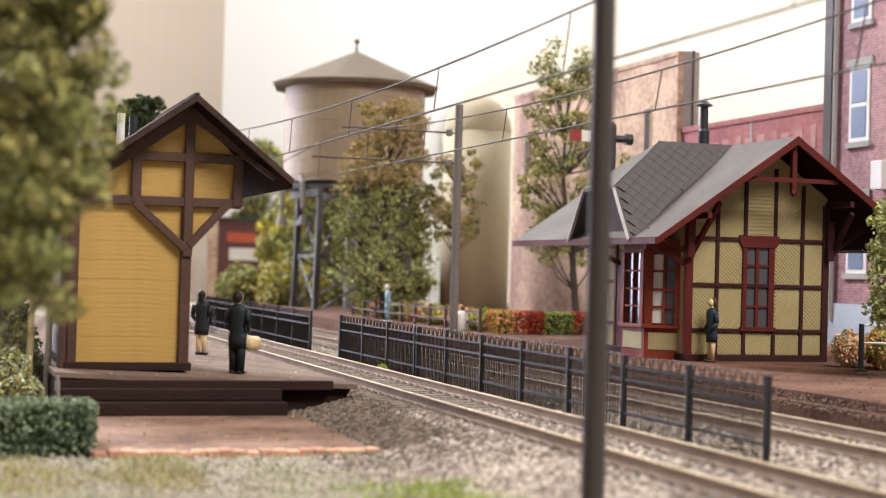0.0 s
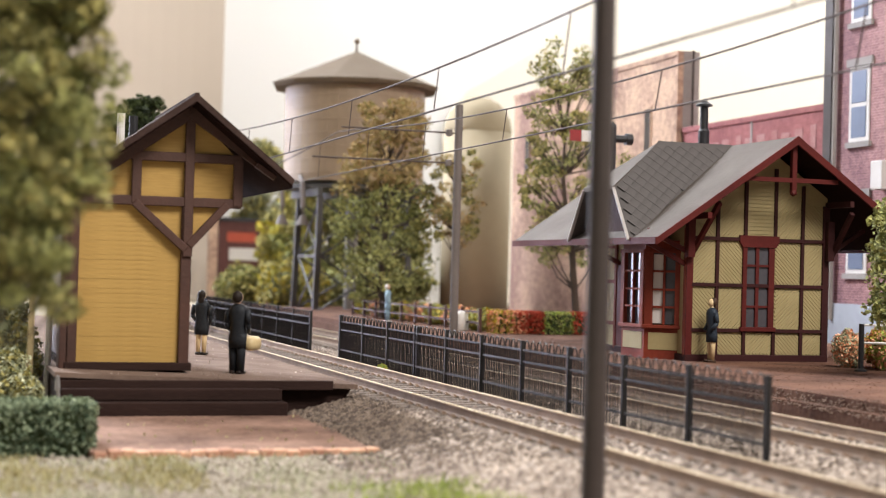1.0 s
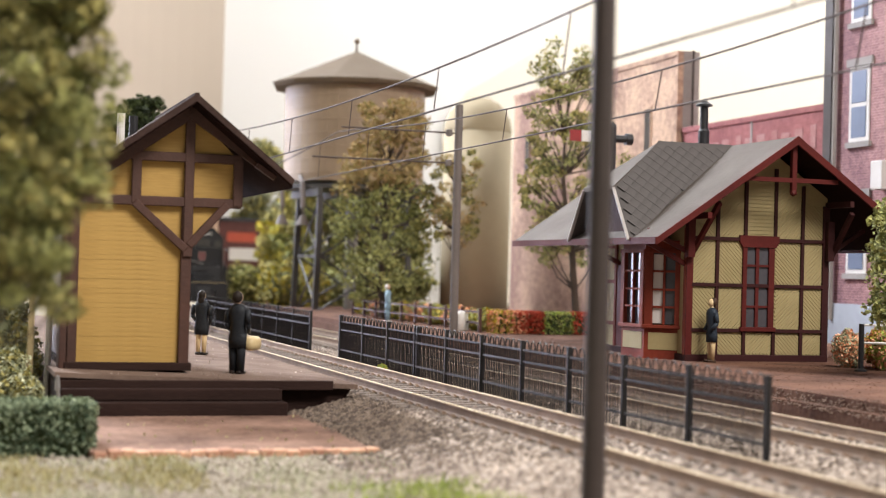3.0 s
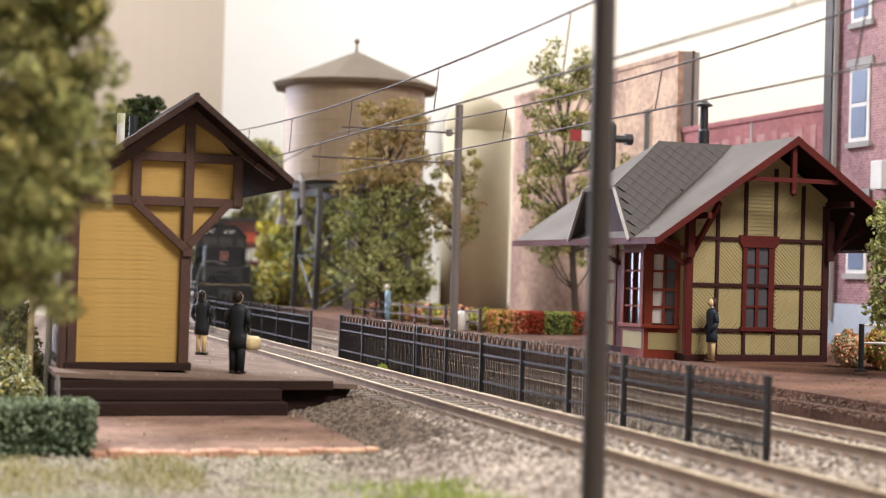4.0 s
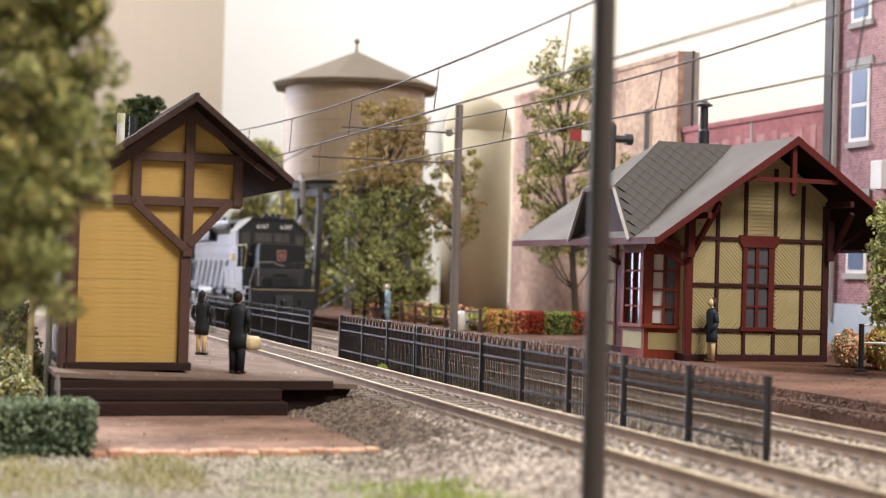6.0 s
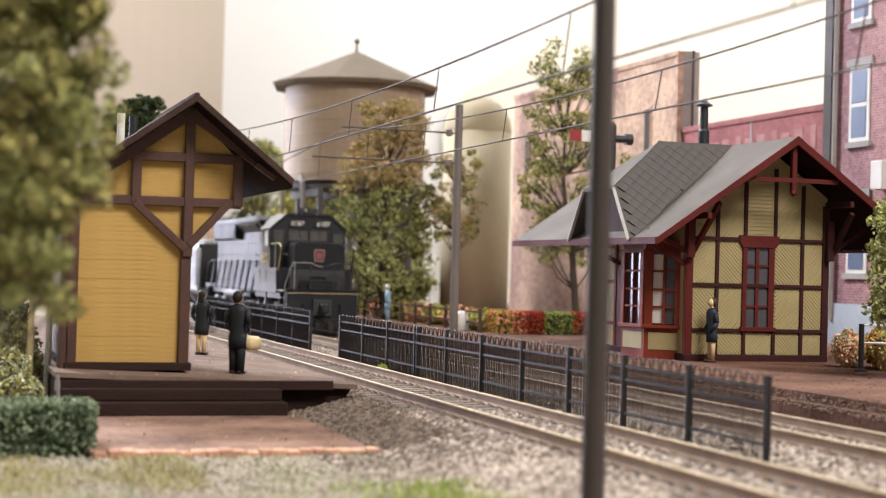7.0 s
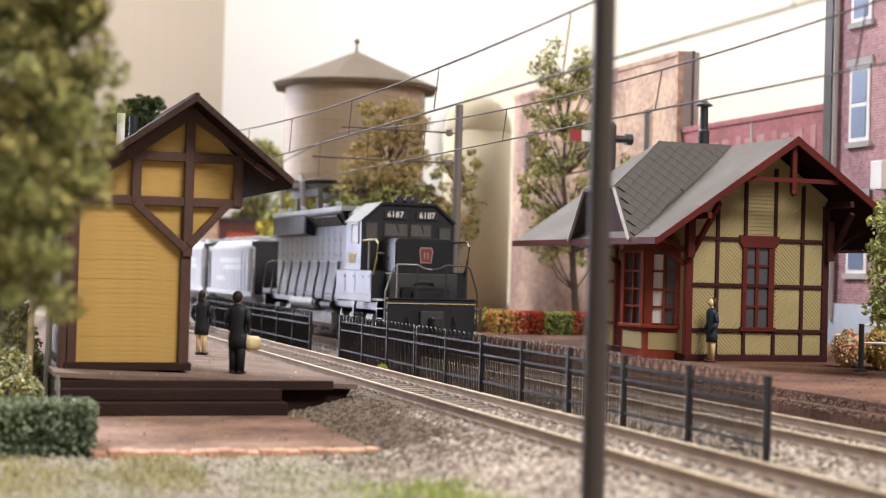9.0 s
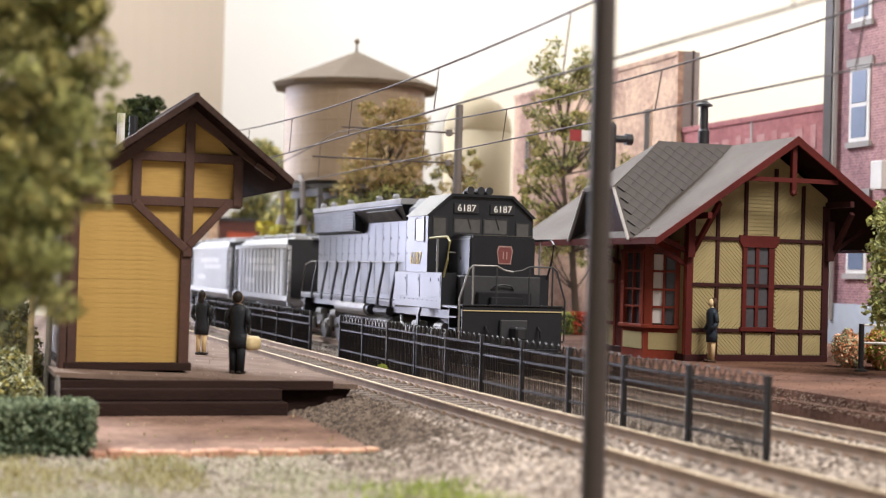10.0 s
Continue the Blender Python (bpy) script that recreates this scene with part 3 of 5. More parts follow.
        if blind:
            sub("blind", L * 0.5 + 0.04, L - 0.2, 0.97, 2.86, -0.049, -0.035, blind, "pale window blind")
        sub("panel", 0.12, L - 0.12, 0.25, 0.72, -0.03, 0.015, CREAM)
    facet(plan[0], plan[1], 2, WHITE)
    facet(plan[1], plan[2], 2)
    facet(plan[2], plan[3], 2)
    # platform side wall: posts, door and panels
    for y in (0.06, 3.5, 4.5, 5.6):
        part("stud", box(B(), X0 - 0.06, X0 + 0.02, y - 0.07, y + 0.07, 0.1, 3.6, 0.008), LITRED, s)
    for z in (0.84, 2.07, 3.1):
        part("rail", box(B(), X0 - 0.055, X0 + 0.015, 4.55, 5.55, z - 0.05, z + 0.05), LITRED, s)
    part("door", box(B(), X0 - 0.04, X0 + 0.02, 3.6, 4.4, 0.18, 2.6, 0.01), DARKRED, s, "dark red panelled door")
    part("bracket", bar(B(), (X0, 4.3, 2.6), (EL + 0.3, 4.3, 3.2), 0.12, 0.12), DARKRED, s)
    part("bracket", bar(B(), (X0, 0.1, 2.6), (EL + 0.3, 0.1, 3.2), 0.12, 0.12), DARKRED, s)
    ch = part("chimney", lathe(B(), [(0.17, 5.8), (0.17, 6.65), (0.125, 6.72), (0.125, 7.38), (0.25, 7.4), (0.25, 7.45), (0.06, 7.58)], 16, RX, 4.1), BLACK, s, "black stovepipe chimney with cap", smooth=False)
    return s


STONEPALE = mat("pale_verge_paint", (0.46, 0.42, 0.40), (0.36, 0.33, 0.31), 0.6)
PANE = mat("dusty_window_pane", (0.085, 0.08, 0.09), (0.05, 0.047, 0.055), 0.12, grain=2, bump=0)
station()


# ---- train ----
LOCO = mat("dark_loco_paint", (0.008, 0.009, 0.012), (0.013, 0.014, 0.018), 0.36, grain=1.2, bump=0.03, coat=0.2)
LOCO.node_tree.nodes["Principled BSDF"].inputs["Coat Roughness"].default_value = 0.3
LOCO.node_tree.nodes["Principled BSDF"].inputs["Specular IOR Level"].default_value = 0.42
BAG = mat("tan_bag_paint", (0.60, 0.48, 0.26), (0.5, 0.38, 0.2), 0.5)
LOCOROOF = mat("dusty_loco_roof", (0.105, 0.092, 0.078), (0.075, 0.066, 0.056), 0.5, grain=1.2, bump=0.05)
GREYCAR = mat("grey_hopper_paint", (0.42, 0.42, 0.435), (0.33, 0.33, 0.345), 0.5, grain=0.9, bump=0.06)
RAILYELLOW = mat("dull_yellow_rail", (0.42, 0.38, 0.16), (0.32, 0.28, 0.12), 0.5)
YELLOW = mat("yellow_lettering", (0.70, 0.50, 0.10), (0.6, 0.42, 0.08), 0.5)
LETTER = mat("white_lettering", (0.85, 0.83, 0.78), (0.75, 0.73, 0.68), 0.5)
KEYRED = mat("keystone_red", (0.17, 0.042, 0.04), (0.13, 0.034, 0.032), 0.5)
STEEL = mat("grey_steel", (0.30, 0.29, 0.28), (0.18, 0.17, 0.16), 0.5, 0.3, grain=3)
LGLASS = mat("cab_glass", (0.11, 0.105, 0.10), (0.06, 0.057, 0.055), 0.08, grain=2, bump=0)
DECKGREY = mat("pale_grey_deck", (0.27, 0.27, 0.285), (0.2, 0.2, 0.21), 0.55, grain=2)
GRILLE = mat("dark_grey_louvre", (0.040, 0.040, 0.044), (0.022, 0.022, 0.025), 0.5, grain=3, bump=0.05)
HANDLIT = mat("lit_handrail", (0.30, 0.29, 0.27), (0.2, 0.19, 0.18), 0.4, 0.3)
PALEPANE = mat("bright_side_pane", (0.62, 0.61, 0.62), (0.5, 0.5, 0.52), 0.15, bump=0)
BAGRED = mat("badge_edge", (0.36, 0.22, 0.2), (0.28, 0.17, 0.15), 0.5)
HOPPERMARK = mat("faded_white_marking", (0.58, 0.58, 0.58), (0.5, 0.5, 0.5), 0.6)
WHEELS = []


def text_mesh(words, size, depth, material):
    cu = bpy.data.curves.new("text", "FONT")
    cu.body, cu.size, cu.align_x, cu.align_y, cu.extrude = words, size * S, "CENTER", "CENTER", depth * S
    cu.resolution_u = 2
    ob = new("text", cu)
    me = bpy.data.meshes.new_from_object(ob.evaluated_get(bpy.context.evaluated_depsgraph_get()))
    bpy.data.objects.remove(ob)
    bpy.data.curves.remove(cu)
    me.materials.clear()
    me.materials.append(material)
    return me


def wheelset(truck, y, r):
    w = B()
    rod(w, (-0.9, 0, 0), (0.9, 0, 0), 0.08, n=8)
    for sx in (-1, 1):
        rod(w, (sx * 0.70, 0, 0), (sx * 0.83, 0, 0), r, n=20)
        rod(w, (sx * 0.66, 0, 0), (sx * 0.70, 0, 0), r + 0.04, n=20)
    ob = part("wheelset", w, STEEL, truck, at=(0, y, r))
    WHEELS.append((ob, y, r))


def loco():
    lo = thing("diesel_locomotive", 0, 68, 0.0, "dark six-axle diesel locomotive with red keystone on its nose", "locomotive")
    # local: front towards -y, cab front face at y = 0
    part("frame", box(B(), -1.25, 1.25, -2.5, 15.0, 1.22, 1.54, 0.02), LOCO, lo)
    part("walkway", box(B(), -1.50, 1.50, -2.52, 14.95, 1.545, 1.61, 0.01), LOCO, lo)
    # long hood with its doors, latches and lift lugs
    hood = B()
    prism(hood, [(-1.05, 1.61), (1.05, 1.61), (1.05, 4.2), (0.85, 4.42), (-0.85, 4.42), (-1.05, 4.2)], "y", 2.3, 14.3)
    hd = part("long_hood", hood, LOCO, lo)
    for sx in (-1, 1):
        for i in range(14):
            y = 2.72 + i * 0.82
            top = 3.62 if y > 7.4 else 3.92
            dr = part("hood_door", box(B(), sx * 1.05, sx * 1.066, y, y + 0.795, 1.75, top, 0.006), LOCO, hd)
            for z in (2.95, 3.42):
                part("latch", box(B(), sx * 1.066, sx * 1.082, y + 0.66, y + 0.70, z, z + 0.07), BLACK, dr)
        for y in (13.9, 13.2, 4.9):
            part("louvre", box(B(), sx * 1.066, sx * 1.08, y - 0.2, y + 0.06, 2.9, 2.98), BLACK, hd)
        part("rear_recess", box(B(), sx * 0.3, sx * 1.03, 14.3, 14.34, 1.8, 2.9), BLACK, hd)
    # radiators: louvred boxes behind, sloping intakes before them, one flat deck on top
    rad = part("radiator", prism(B(), [(-1.05, 3.64), (1.05, 3.64), (1.36, 3.72), (1.40, 4.396), (-1.40, 4.396), (-1.36, 3.72)], "y", 8.2, 13.7), LOCO, lo, "flared radiator housing")
    ik = B()
    ring0 = [(-1.06, 7.9, 3.95), (1.06, 7.9, 3.95), (1.40, 7.9, 4.34), (1.40, 7.9, 4.396), (-1.40, 7.9, 4.396), (-1.40, 7.9, 4.34)]
    ring1 = [(-1.06, 3.5, 3.95), (1.06, 3.5, 3.95), (1.40, 2.92, 4.37), (1.40, 2.92, 4.396), (-1.40, 2.92, 4.396), (-1.40, 2.92, 4.37)]
    va, vb = [ik.verts.new((x, y + 0.296, z)) for x, y, z in ring0], [ik.verts.new(p) for p in ring1]
    ik.faces.new(va)
    ik.faces.new(vb[::-1])
    for i in range(6):
        ik.faces.new((va[i], vb[i], vb[(i + 1) % 6], va[(i + 1) % 6]))
    bmesh.ops.recalc_face_normals(ik, faces=ik.faces)
    part("intake", ik, LOCO, rad)
    part("deck", box(B(), -1.44, 1.44, 2.9, 13.75, 4.40, 4.57, 0.015), DECKGREY, rad)
    for sx in (-1, 1):
        part("grille", box(B(), sx * 1.37, sx * 1.40, 8.3, 13.6, 3.74, 4.39), BLACK, rad)
        for k in range(7):
            z0 = 3.77 + k * 0.09
            part("slat", bar(B(), (sx * 1.405, 8.32, z0), (sx * 1.405, 13.58, z0), 0.03, 0.045), GRILLE, rad)
        part("grille", bar(B(), (sx * 1.255, 3.7, 4.125), (sx * 1.255, 6.9, 4.125), 0.36, 0.04, (0.8 * sx, 0, -0.66)), BLACK, rad)
    for y, r in ((9.3, 0.6), (10.9, 0.6), (12.5, 0.6), (4.6, 0.45), (6.2, 0.45)):
        part("fan", lathe(B(), [(r, 4.56), (r, 4.66), (r * 0.8, 4.68)], 20, 0, y), LOCOROOF, lo)
    for y in (4.2, 6.0, 9.4, 11.6, 13.1):
        part("lift_lug", lathe(B(), [(0.11, 4.56), (0.11, 4.70), (0.06, 4.76)], 10, -1.2, y), DECKGREY, lo)
    part("equipment_box", prism(B(), [(-1.2, 3.88), (1.2, 3.88), (1.2, 4.3), (0.9, 4.56), (-0.9, 4.56), (-1.2, 4.3)], "y", 1.86, 2.86), GRILLE, lo, "dark equipment box behind the cab")
    # cab, flush with the side cabinets below it
    cp = [(-1.53, 2.46), (1.53, 2.46), (1.53, 4.03), (0.88, 4.59), (-0.88, 4.59), (-1.53, 4.03)]
    cab = part("cab", prism(B(), cp, "y", 0.0, 1.84), LOCO, lo)
    part("cab_front", box(B(), -1.50, 1.50, 0.004, 0.06, 1.62, 2.455), LOCO, cab)
    rf = B()
    prism(rf, [(-1.60, 4.0), (-0.90, 4.62), (0.90, 4.62), (1.60, 4.0), (1.53, 4.035), (0.88, 4.596), (-0.88, 4.596), (-1.53, 4.035)], "y", 0.06, 1.88)
    part("cab_roof", rf, LOCOROOF, cab)
    brow = B()
    prism(brow, [(-1.60, 4.0), (-0.90, 4.62), (0.90, 4.62), (1.60, 4.0), (1.50, 4.0), (0.86, 4.55), (-0.86, 4.55), (-1.50, 4.0)], "y", -0.09, 0.057)
    part("cab_brow", brow, LOCO, cab)
    for x0, x1, z0, z1 in ((-0.77, -0.03, 3.56, 3.94), (0.09, 0.75, 3.56, 3.94), (-1.37, -1.02, 3.42, 3.94), (1.05, 1.40, 3.42, 3.86)):
        w = part("windshield", box(B(), x0, x1, -0.012, -0.002, z0, z1, 0.004), LGLASS, cab)
        for a0, a1, c0, c1 in ((x0 - 0.04, x1 + 0.04, z1, z1 + 0.04), (x0 - 0.04, x1 + 0.04, z0 - 0.04, z0), (x0 - 0.04, x0, z0, z1), (x1, x1 + 0.04, z0, z1)):
            part("gasket", box(B(), a0, a1, -0.022, -0.002, c0, c1), BLACK, w)
    for x in (-0.4, 0.42):
        part("wiper", rod(B(), (x, -0.03, 3.97), (x + 0.1, -0.03, 3.68), 0.012, n=5), BLACK, cab)
    for sx in (-1, 1):
        sw = part("side_window", box(B(), sx * 1.531, sx * 1.54, 0.34, 1.08, 3.34, 3.90, 0.004), PALEPANE, cab, "pale sliding side window")
        for y0, y1, z0, z1 in ((0.28, 0.34, 3.28, 3.97), (1.08, 1.14, 3.28, 3.97), (0.34, 1.08, 3.90, 3.97), (0.34, 1.08, 3.28, 3.34)):
            part("window_frame", box(B(), sx * 1.531, sx * 1.56, y0, y1, z0, z1), STEEL, sw)
        # cabinets beside the walkway under the cab
        cb = part("side_cabinet", box(B(), sx * 1.10, sx * 1.53, -1.28, 3.02, 1.48, 2.455, 0.015), LOCO, lo)
        for y in (-0.9, -0.2, 0.9, 2.1):
            part("cabinet_door", box(B(), sx * 1.531, sx * 1.542, y - 0.3, y + 0.42, 1.78, 2.38, 0.006), LOCO, cb)
            part("latch", box(B(), sx * 1.543, sx * 1.556, y - 0.2, y - 0.12, 2.22, 2.30), BLACK, cb)
        for i in range(9):
            part("rivet", box(B(), sx * 1.531, sx * 1.54, -0.95 + i * 0.42, -0.91 + i * 0.42, 1.68, 1.72), BLACK, cb)
        part("step_bracket", prism(B(), [(0.55, 1.48), (1.05, 1.48), (0.88, 1.3), (0.88, 0.75), (0.72, 0.75), (0.72, 1.3)], "x", sx * 1.46, sx * 1.52), LOCO, lo)
        part("cab_grab", tube(B(), [(sx * 1.10, 2.55, 2.55), (sx * 1.2, 2.5, 3.0), (sx * 1.2, 2.15, 3.5), (sx * 1.1, 2.05, 3.5)], 0.022), BLACK, lo)
    nb = text_mesh("6187", 0.27, 0.004, LETTER)
    for x in (-0.45, 0.60):
        bd = part("number_board", box(B(), x - 0.36, x + 0.36, -0.05, 0.0, 4.09, 4.36, 0.01), BLACK, cab)
        t = part("numerals", nb, LETTER, bd, "white numerals")
        t.matrix_basis = W(x, -0.062, 4.225, 90, 0, 0)
    sn = text_mesh("6187", 0.50, 0.006, YELLOW)
    for sx in (-1, 1):
        t = part("side_numerals", sn, YELLOW, cab, "yellow numerals")
        t.matrix_basis = W(sx * 1.545, 1.0, 2.82, 90, 0, 90 * sx)
    for dx, y in ((-0.25, 0.6), (0.05, 0.6), (0.3, 0.6)):
        part("horn", rod(B(), (dx, y, 4.74), (dx, y - 0.4, 4.74), 0.05, 0.11, 10), BLACK, cab)
    part("horn_bracket", box(B(), -0.35, 0.4, 0.5, 0.6, 4.62, 4.72), BLACK, cab)
    # nose on a wider dark toe box
    nose = B()
    prism(nose, [(-0.92, 2.1), (0.92, 2.1), (0.92, 3.39), (0.86, 3.46), (-0.86, 3.46), (-0.92, 3.39)], "y", -1.75, -0.003)
    bmesh.ops.bevel(nose, geom=nose.edges[:], offset=0.04, segments=2, affect="EDGES")
    ns = part("nose", nose, LOCO, lo)
    part("toe_box", box(B(), -1.09, 1.09, -1.78, -0.1, 1.612, 2.4, 0.03), GRILLE, ns)
    part("nose_top", box(B(), -0.84, 0.84, -1.70, -0.1, 3.462, 3.475), LOCOROOF, ns)
    part("nose_latch", box(B(), -0.95, -0.922, -1.05, -0.9, 2.8, 2.9), BLACK, ns)
    part("nose_latch", rod(B(), (-0.93, -0.6, 3.0), (-1.15, -0.6, 3.0), 0.03, n=6), STEEL, ns)
    ks = lambda k: [(-0.20 * k, -0.27 * k), (0.20 * k, -0.27 * k), (0.26 * k, 0.14 * k), (0.21 * k, 0.29 * k), (-0.21 * k, 0.29 * k), (-0.26 * k, 0.14 * k)]
    kd = part("keystone_badge", prism(B(), ks(0.86), "y", -1.775, -1.752), BAGRED, ns, "pale-edged red keystone badge", at=(0.05, 0, 2.95))
    part("badge_face", prism(B(), ks(0.74), "y", -1.785, -1.7755), KEYRED, kd)
    for x in (-0.05, 0.05):
        part("badge_mark", box(B(), x - 0.015, x + 0.015, -1.792, -1.7855, -0.1, 0.1), BAGRED, kd)
    part("brake_box", box(B(), -0.75, 0.75, -2.0, -1.79, 1.62, 1.98, 0.03), LOCO, ns)
    part("brake_box", box(B(), -0.45, 0.45, -2.15, -2.005, 1.62, 1.85, 0.02), LOCO, ns)
    part("grab_arc", tube(B(), [(-0.32, -1.79, 2.05), (-0.22, -1.86, 2.14), (0, -1.88, 2.18), (0.22, -1.86, 2.14), (0.32, -1.79, 2.05)], 0.025), GRILLE, ns)
    # pilot and front platform
    pl = part("pilot", box(B(), -1.38, 1.38, -2.60, -2.5, 0.50, 1.62, 0.02), LOCO, lo)
    part("pilot_edge", box(B(), -1.38, 1.38, -2.63, -2.60, 1.49, 1.515), BAG, pl, "thin gold stripe")
    part("pilot_cap", box(B(), -1.40, 1.40, -2.64, -2.45, 1.622, 1.66, 0.01), LOCO, pl)
    part("footboard", box(B(), -1.2, 1.2, -2.85, -2.6, 0.45, 0.53), LOCO, pl)
    cpl = part("coupler", box(B(), -0.14, 0.14, -3.2, -2.6, 0.8, 1.1, 0.04), BLACK, lo)
    part("knuckle", box(B(), -0.2, 0.1, -3.4, -3.2, 0.78, 1.12, 0.05), BLACK, cpl)
    part("draft_gear", box(B(), -0.38, 0.38, -2.72, -2.6, 0.62, 1.28, 0.03), GRILLE, pl)
    for x in (-0.75, 0.7):
        part("mu_hose", tube(B(), [(x, -2.61, 1.1), (x, -2.78, 1.0), (x, -2.78, 0.55)], 0.03), BLACK, pl)
    part("rear_pilot", box(B(), -1.38, 1.38, 15.0, 15.1, 0.55, 1.6, 0.02), LOCO, lo)
    for sx in (-1, 1):
        for k in range(4):
            for y0, y1 in ((-2.45, -1.9), (14.4, 14.95)):
                part("step", box(B(), sx * 1.0, sx * 1.5, y0, y1, 0.40 + k * 0.3, 0.44 + k * 0.3), LOCO, lo)
        for y0, y1 in ((-1.9, -1.85), (14.35, 14.4)):
            part("step_side", box(B(), sx * 1.0, sx * 1.5, y0, y1, 0.36, 1.54), LOCO, lo)
        # handrails
        part("handrail", tube(B(), [(sx * 1.47, -0.98, 1.5), (sx * 1.47, -1.1, 2.1), (sx * 1.47, -1.56, 2.8), (sx * 1.47, -1.72, 3.28), (sx * 1.47, -1.5, 3.4), (sx * 1.47, -0.7, 3.4), (sx * 1.47, 0.0, 3.38)], 0.032), RAILYELLOW if sx < 0 else LOCO, lo, "yellow handrail" if sx < 0 else "")
        part("stanchion", rod(B(), (sx * 1.47, -0.7, 1.62), (sx * 1.47, -0.7, 3.38), 0.03, n=6), STEEL, lo)
        # left front rails silver, right dark: the left side's highlight is coloured in
        part("handrail", tube(B(), [(sx * 1.46, -2.56, 0.75), (sx * 1.46, -2.56, 1.8), (sx * 1.22, -2.56, 2.55), (sx * 1.10, -2.56, 2.66), (sx * 0.45, -2.56, 2.66), (sx * 0.25, -2.56, 2.56), (0, -2.56, 2.52)], 0.026), HANDLIT if sx < 0 else GRILLE, lo)
        part("stanchion", rod(B(), (sx * 0.45, -2.56, 1.62), (sx * 0.45, -2.56, 2.66), 0.024, n=6), GRILLE, lo)
        part("stanchion", rod(B(), (sx * 1.10, -2.56, 1.62), (sx * 1.10, -2.56, 2.66), 0.024, n=6), HANDLIT if sx < 0 else GRILLE, lo)
        part("handrail", tube(B(), [(sx * 1.34, 3.2, 2.72), (sx * 1.34, 14.2, 2.72), (sx * 1.4, 14.8, 2.6), (sx * 1.48, 15.0, 1.6), (sx * 1.48, 15.0, 0.8)], 0.02), STEEL, lo)
        for i in range(8):
            y = 3.45 + i * 1.4
            part("stanchion", tube(B(), [(sx * 1.53, y, 1.42), (sx * 1.50, y, 1.66), (sx * 1.45, y, 2.0), (sx * 1.36, y, 2.5), (sx * 1.34, y, 2.74)], 0.048, 5), BLACK, lo)
        part("sill_lip", box(B(), sx * 1.44, sx * 1.50, 3.03, 14.9, 1.44, 1.54), GRILLE, lo)
        part("fuel_tank", box(B(), sx * 0.2, sx * 1.30, 4.2, 9.6, 0.45, 1.1, 0.14), STEEL, lo)
        part("air_tank", rod(B(), (sx * 1.34, 6.3, 1.26), (sx * 1.34, 9.9, 1.26), 0.22, n=16), STEEL, lo, "pale air reservoir")
        part("tank_strap", rod(B(), (sx * 1.34, 6.0, 1.26), (sx * 1.34, 6.3, 1.26), 0.17, n=12), BLACK, lo)
        part("filter", rod(B(), (sx * 1.3, 4.2, 1.25), (sx * 1.3, 5.6, 1.25), 0.14, n=10), GRILLE, lo)
        part("sand_pipe", tube(B(), [(sx * 1.3, 3.0, 1.2), (sx * 1.42, 2.6, 1.0), (sx * 1.42, 1.6, 0.7), (sx * 1.3, 1.2, 0.4)], 0.04), STEEL, lo)
    # trucks
    for yc in (0.6, 12.0):
        tk = part("truck", box(B(), -0.5, 0.5, yc - 1.2, yc + 1.2, 0.7, 1.2, 0.03), BLACK, lo)
        for sx in (-1, 1):
            part("side_frame", prism(B(), [(yc - 2.5, 0.62), (yc - 2.2, 0.5), (yc - 1.5, 0.5), (yc - 1.1, 0.66), (yc - 0.6, 0.48), (yc + 0.6, 0.48), (yc + 1.1, 0.66), (yc + 1.5, 0.5), (yc + 2.2, 0.5), (yc + 2.5, 0.62), (yc + 2.5, 0.9), (yc - 2.5, 0.9)], "x", sx * 0.98, sx * 1.16), STEEL, tk)
            for dy in (-2.07, 0, 2.07):
                ax = part("axle_box", box(B(), sx * 1.16, sx * 1.30, yc + dy - 0.2, yc + dy + 0.2, 0.35, 0.75, 0.04), STEEL, tk)
                part("bearing_cap", rod(B(), (sx * 1.30, yc + dy, 0.55), (sx * 1.34, yc + dy, 0.55), 0.13, n=12), STEEL, ax)
            for dy in (-1.0, 1.0):
                part("brake_cylinder", rod(B(), (sx * 1.2, yc + dy - 0.35, 0.98), (sx * 1.2, yc + dy + 0.35, 0.98), 0.13, n=10), STEEL, tk)
                part("spring", rod(B(), (sx * 1.22, yc + dy * 0.5, 0.5), (sx * 1.22, yc + dy * 0.5, 0.9), 0.09, n=10), STEEL, tk)
        for dy in (-2.07, 0, 2.07):
            wheelset(tk, yc + dy, 0.51)
    return lo


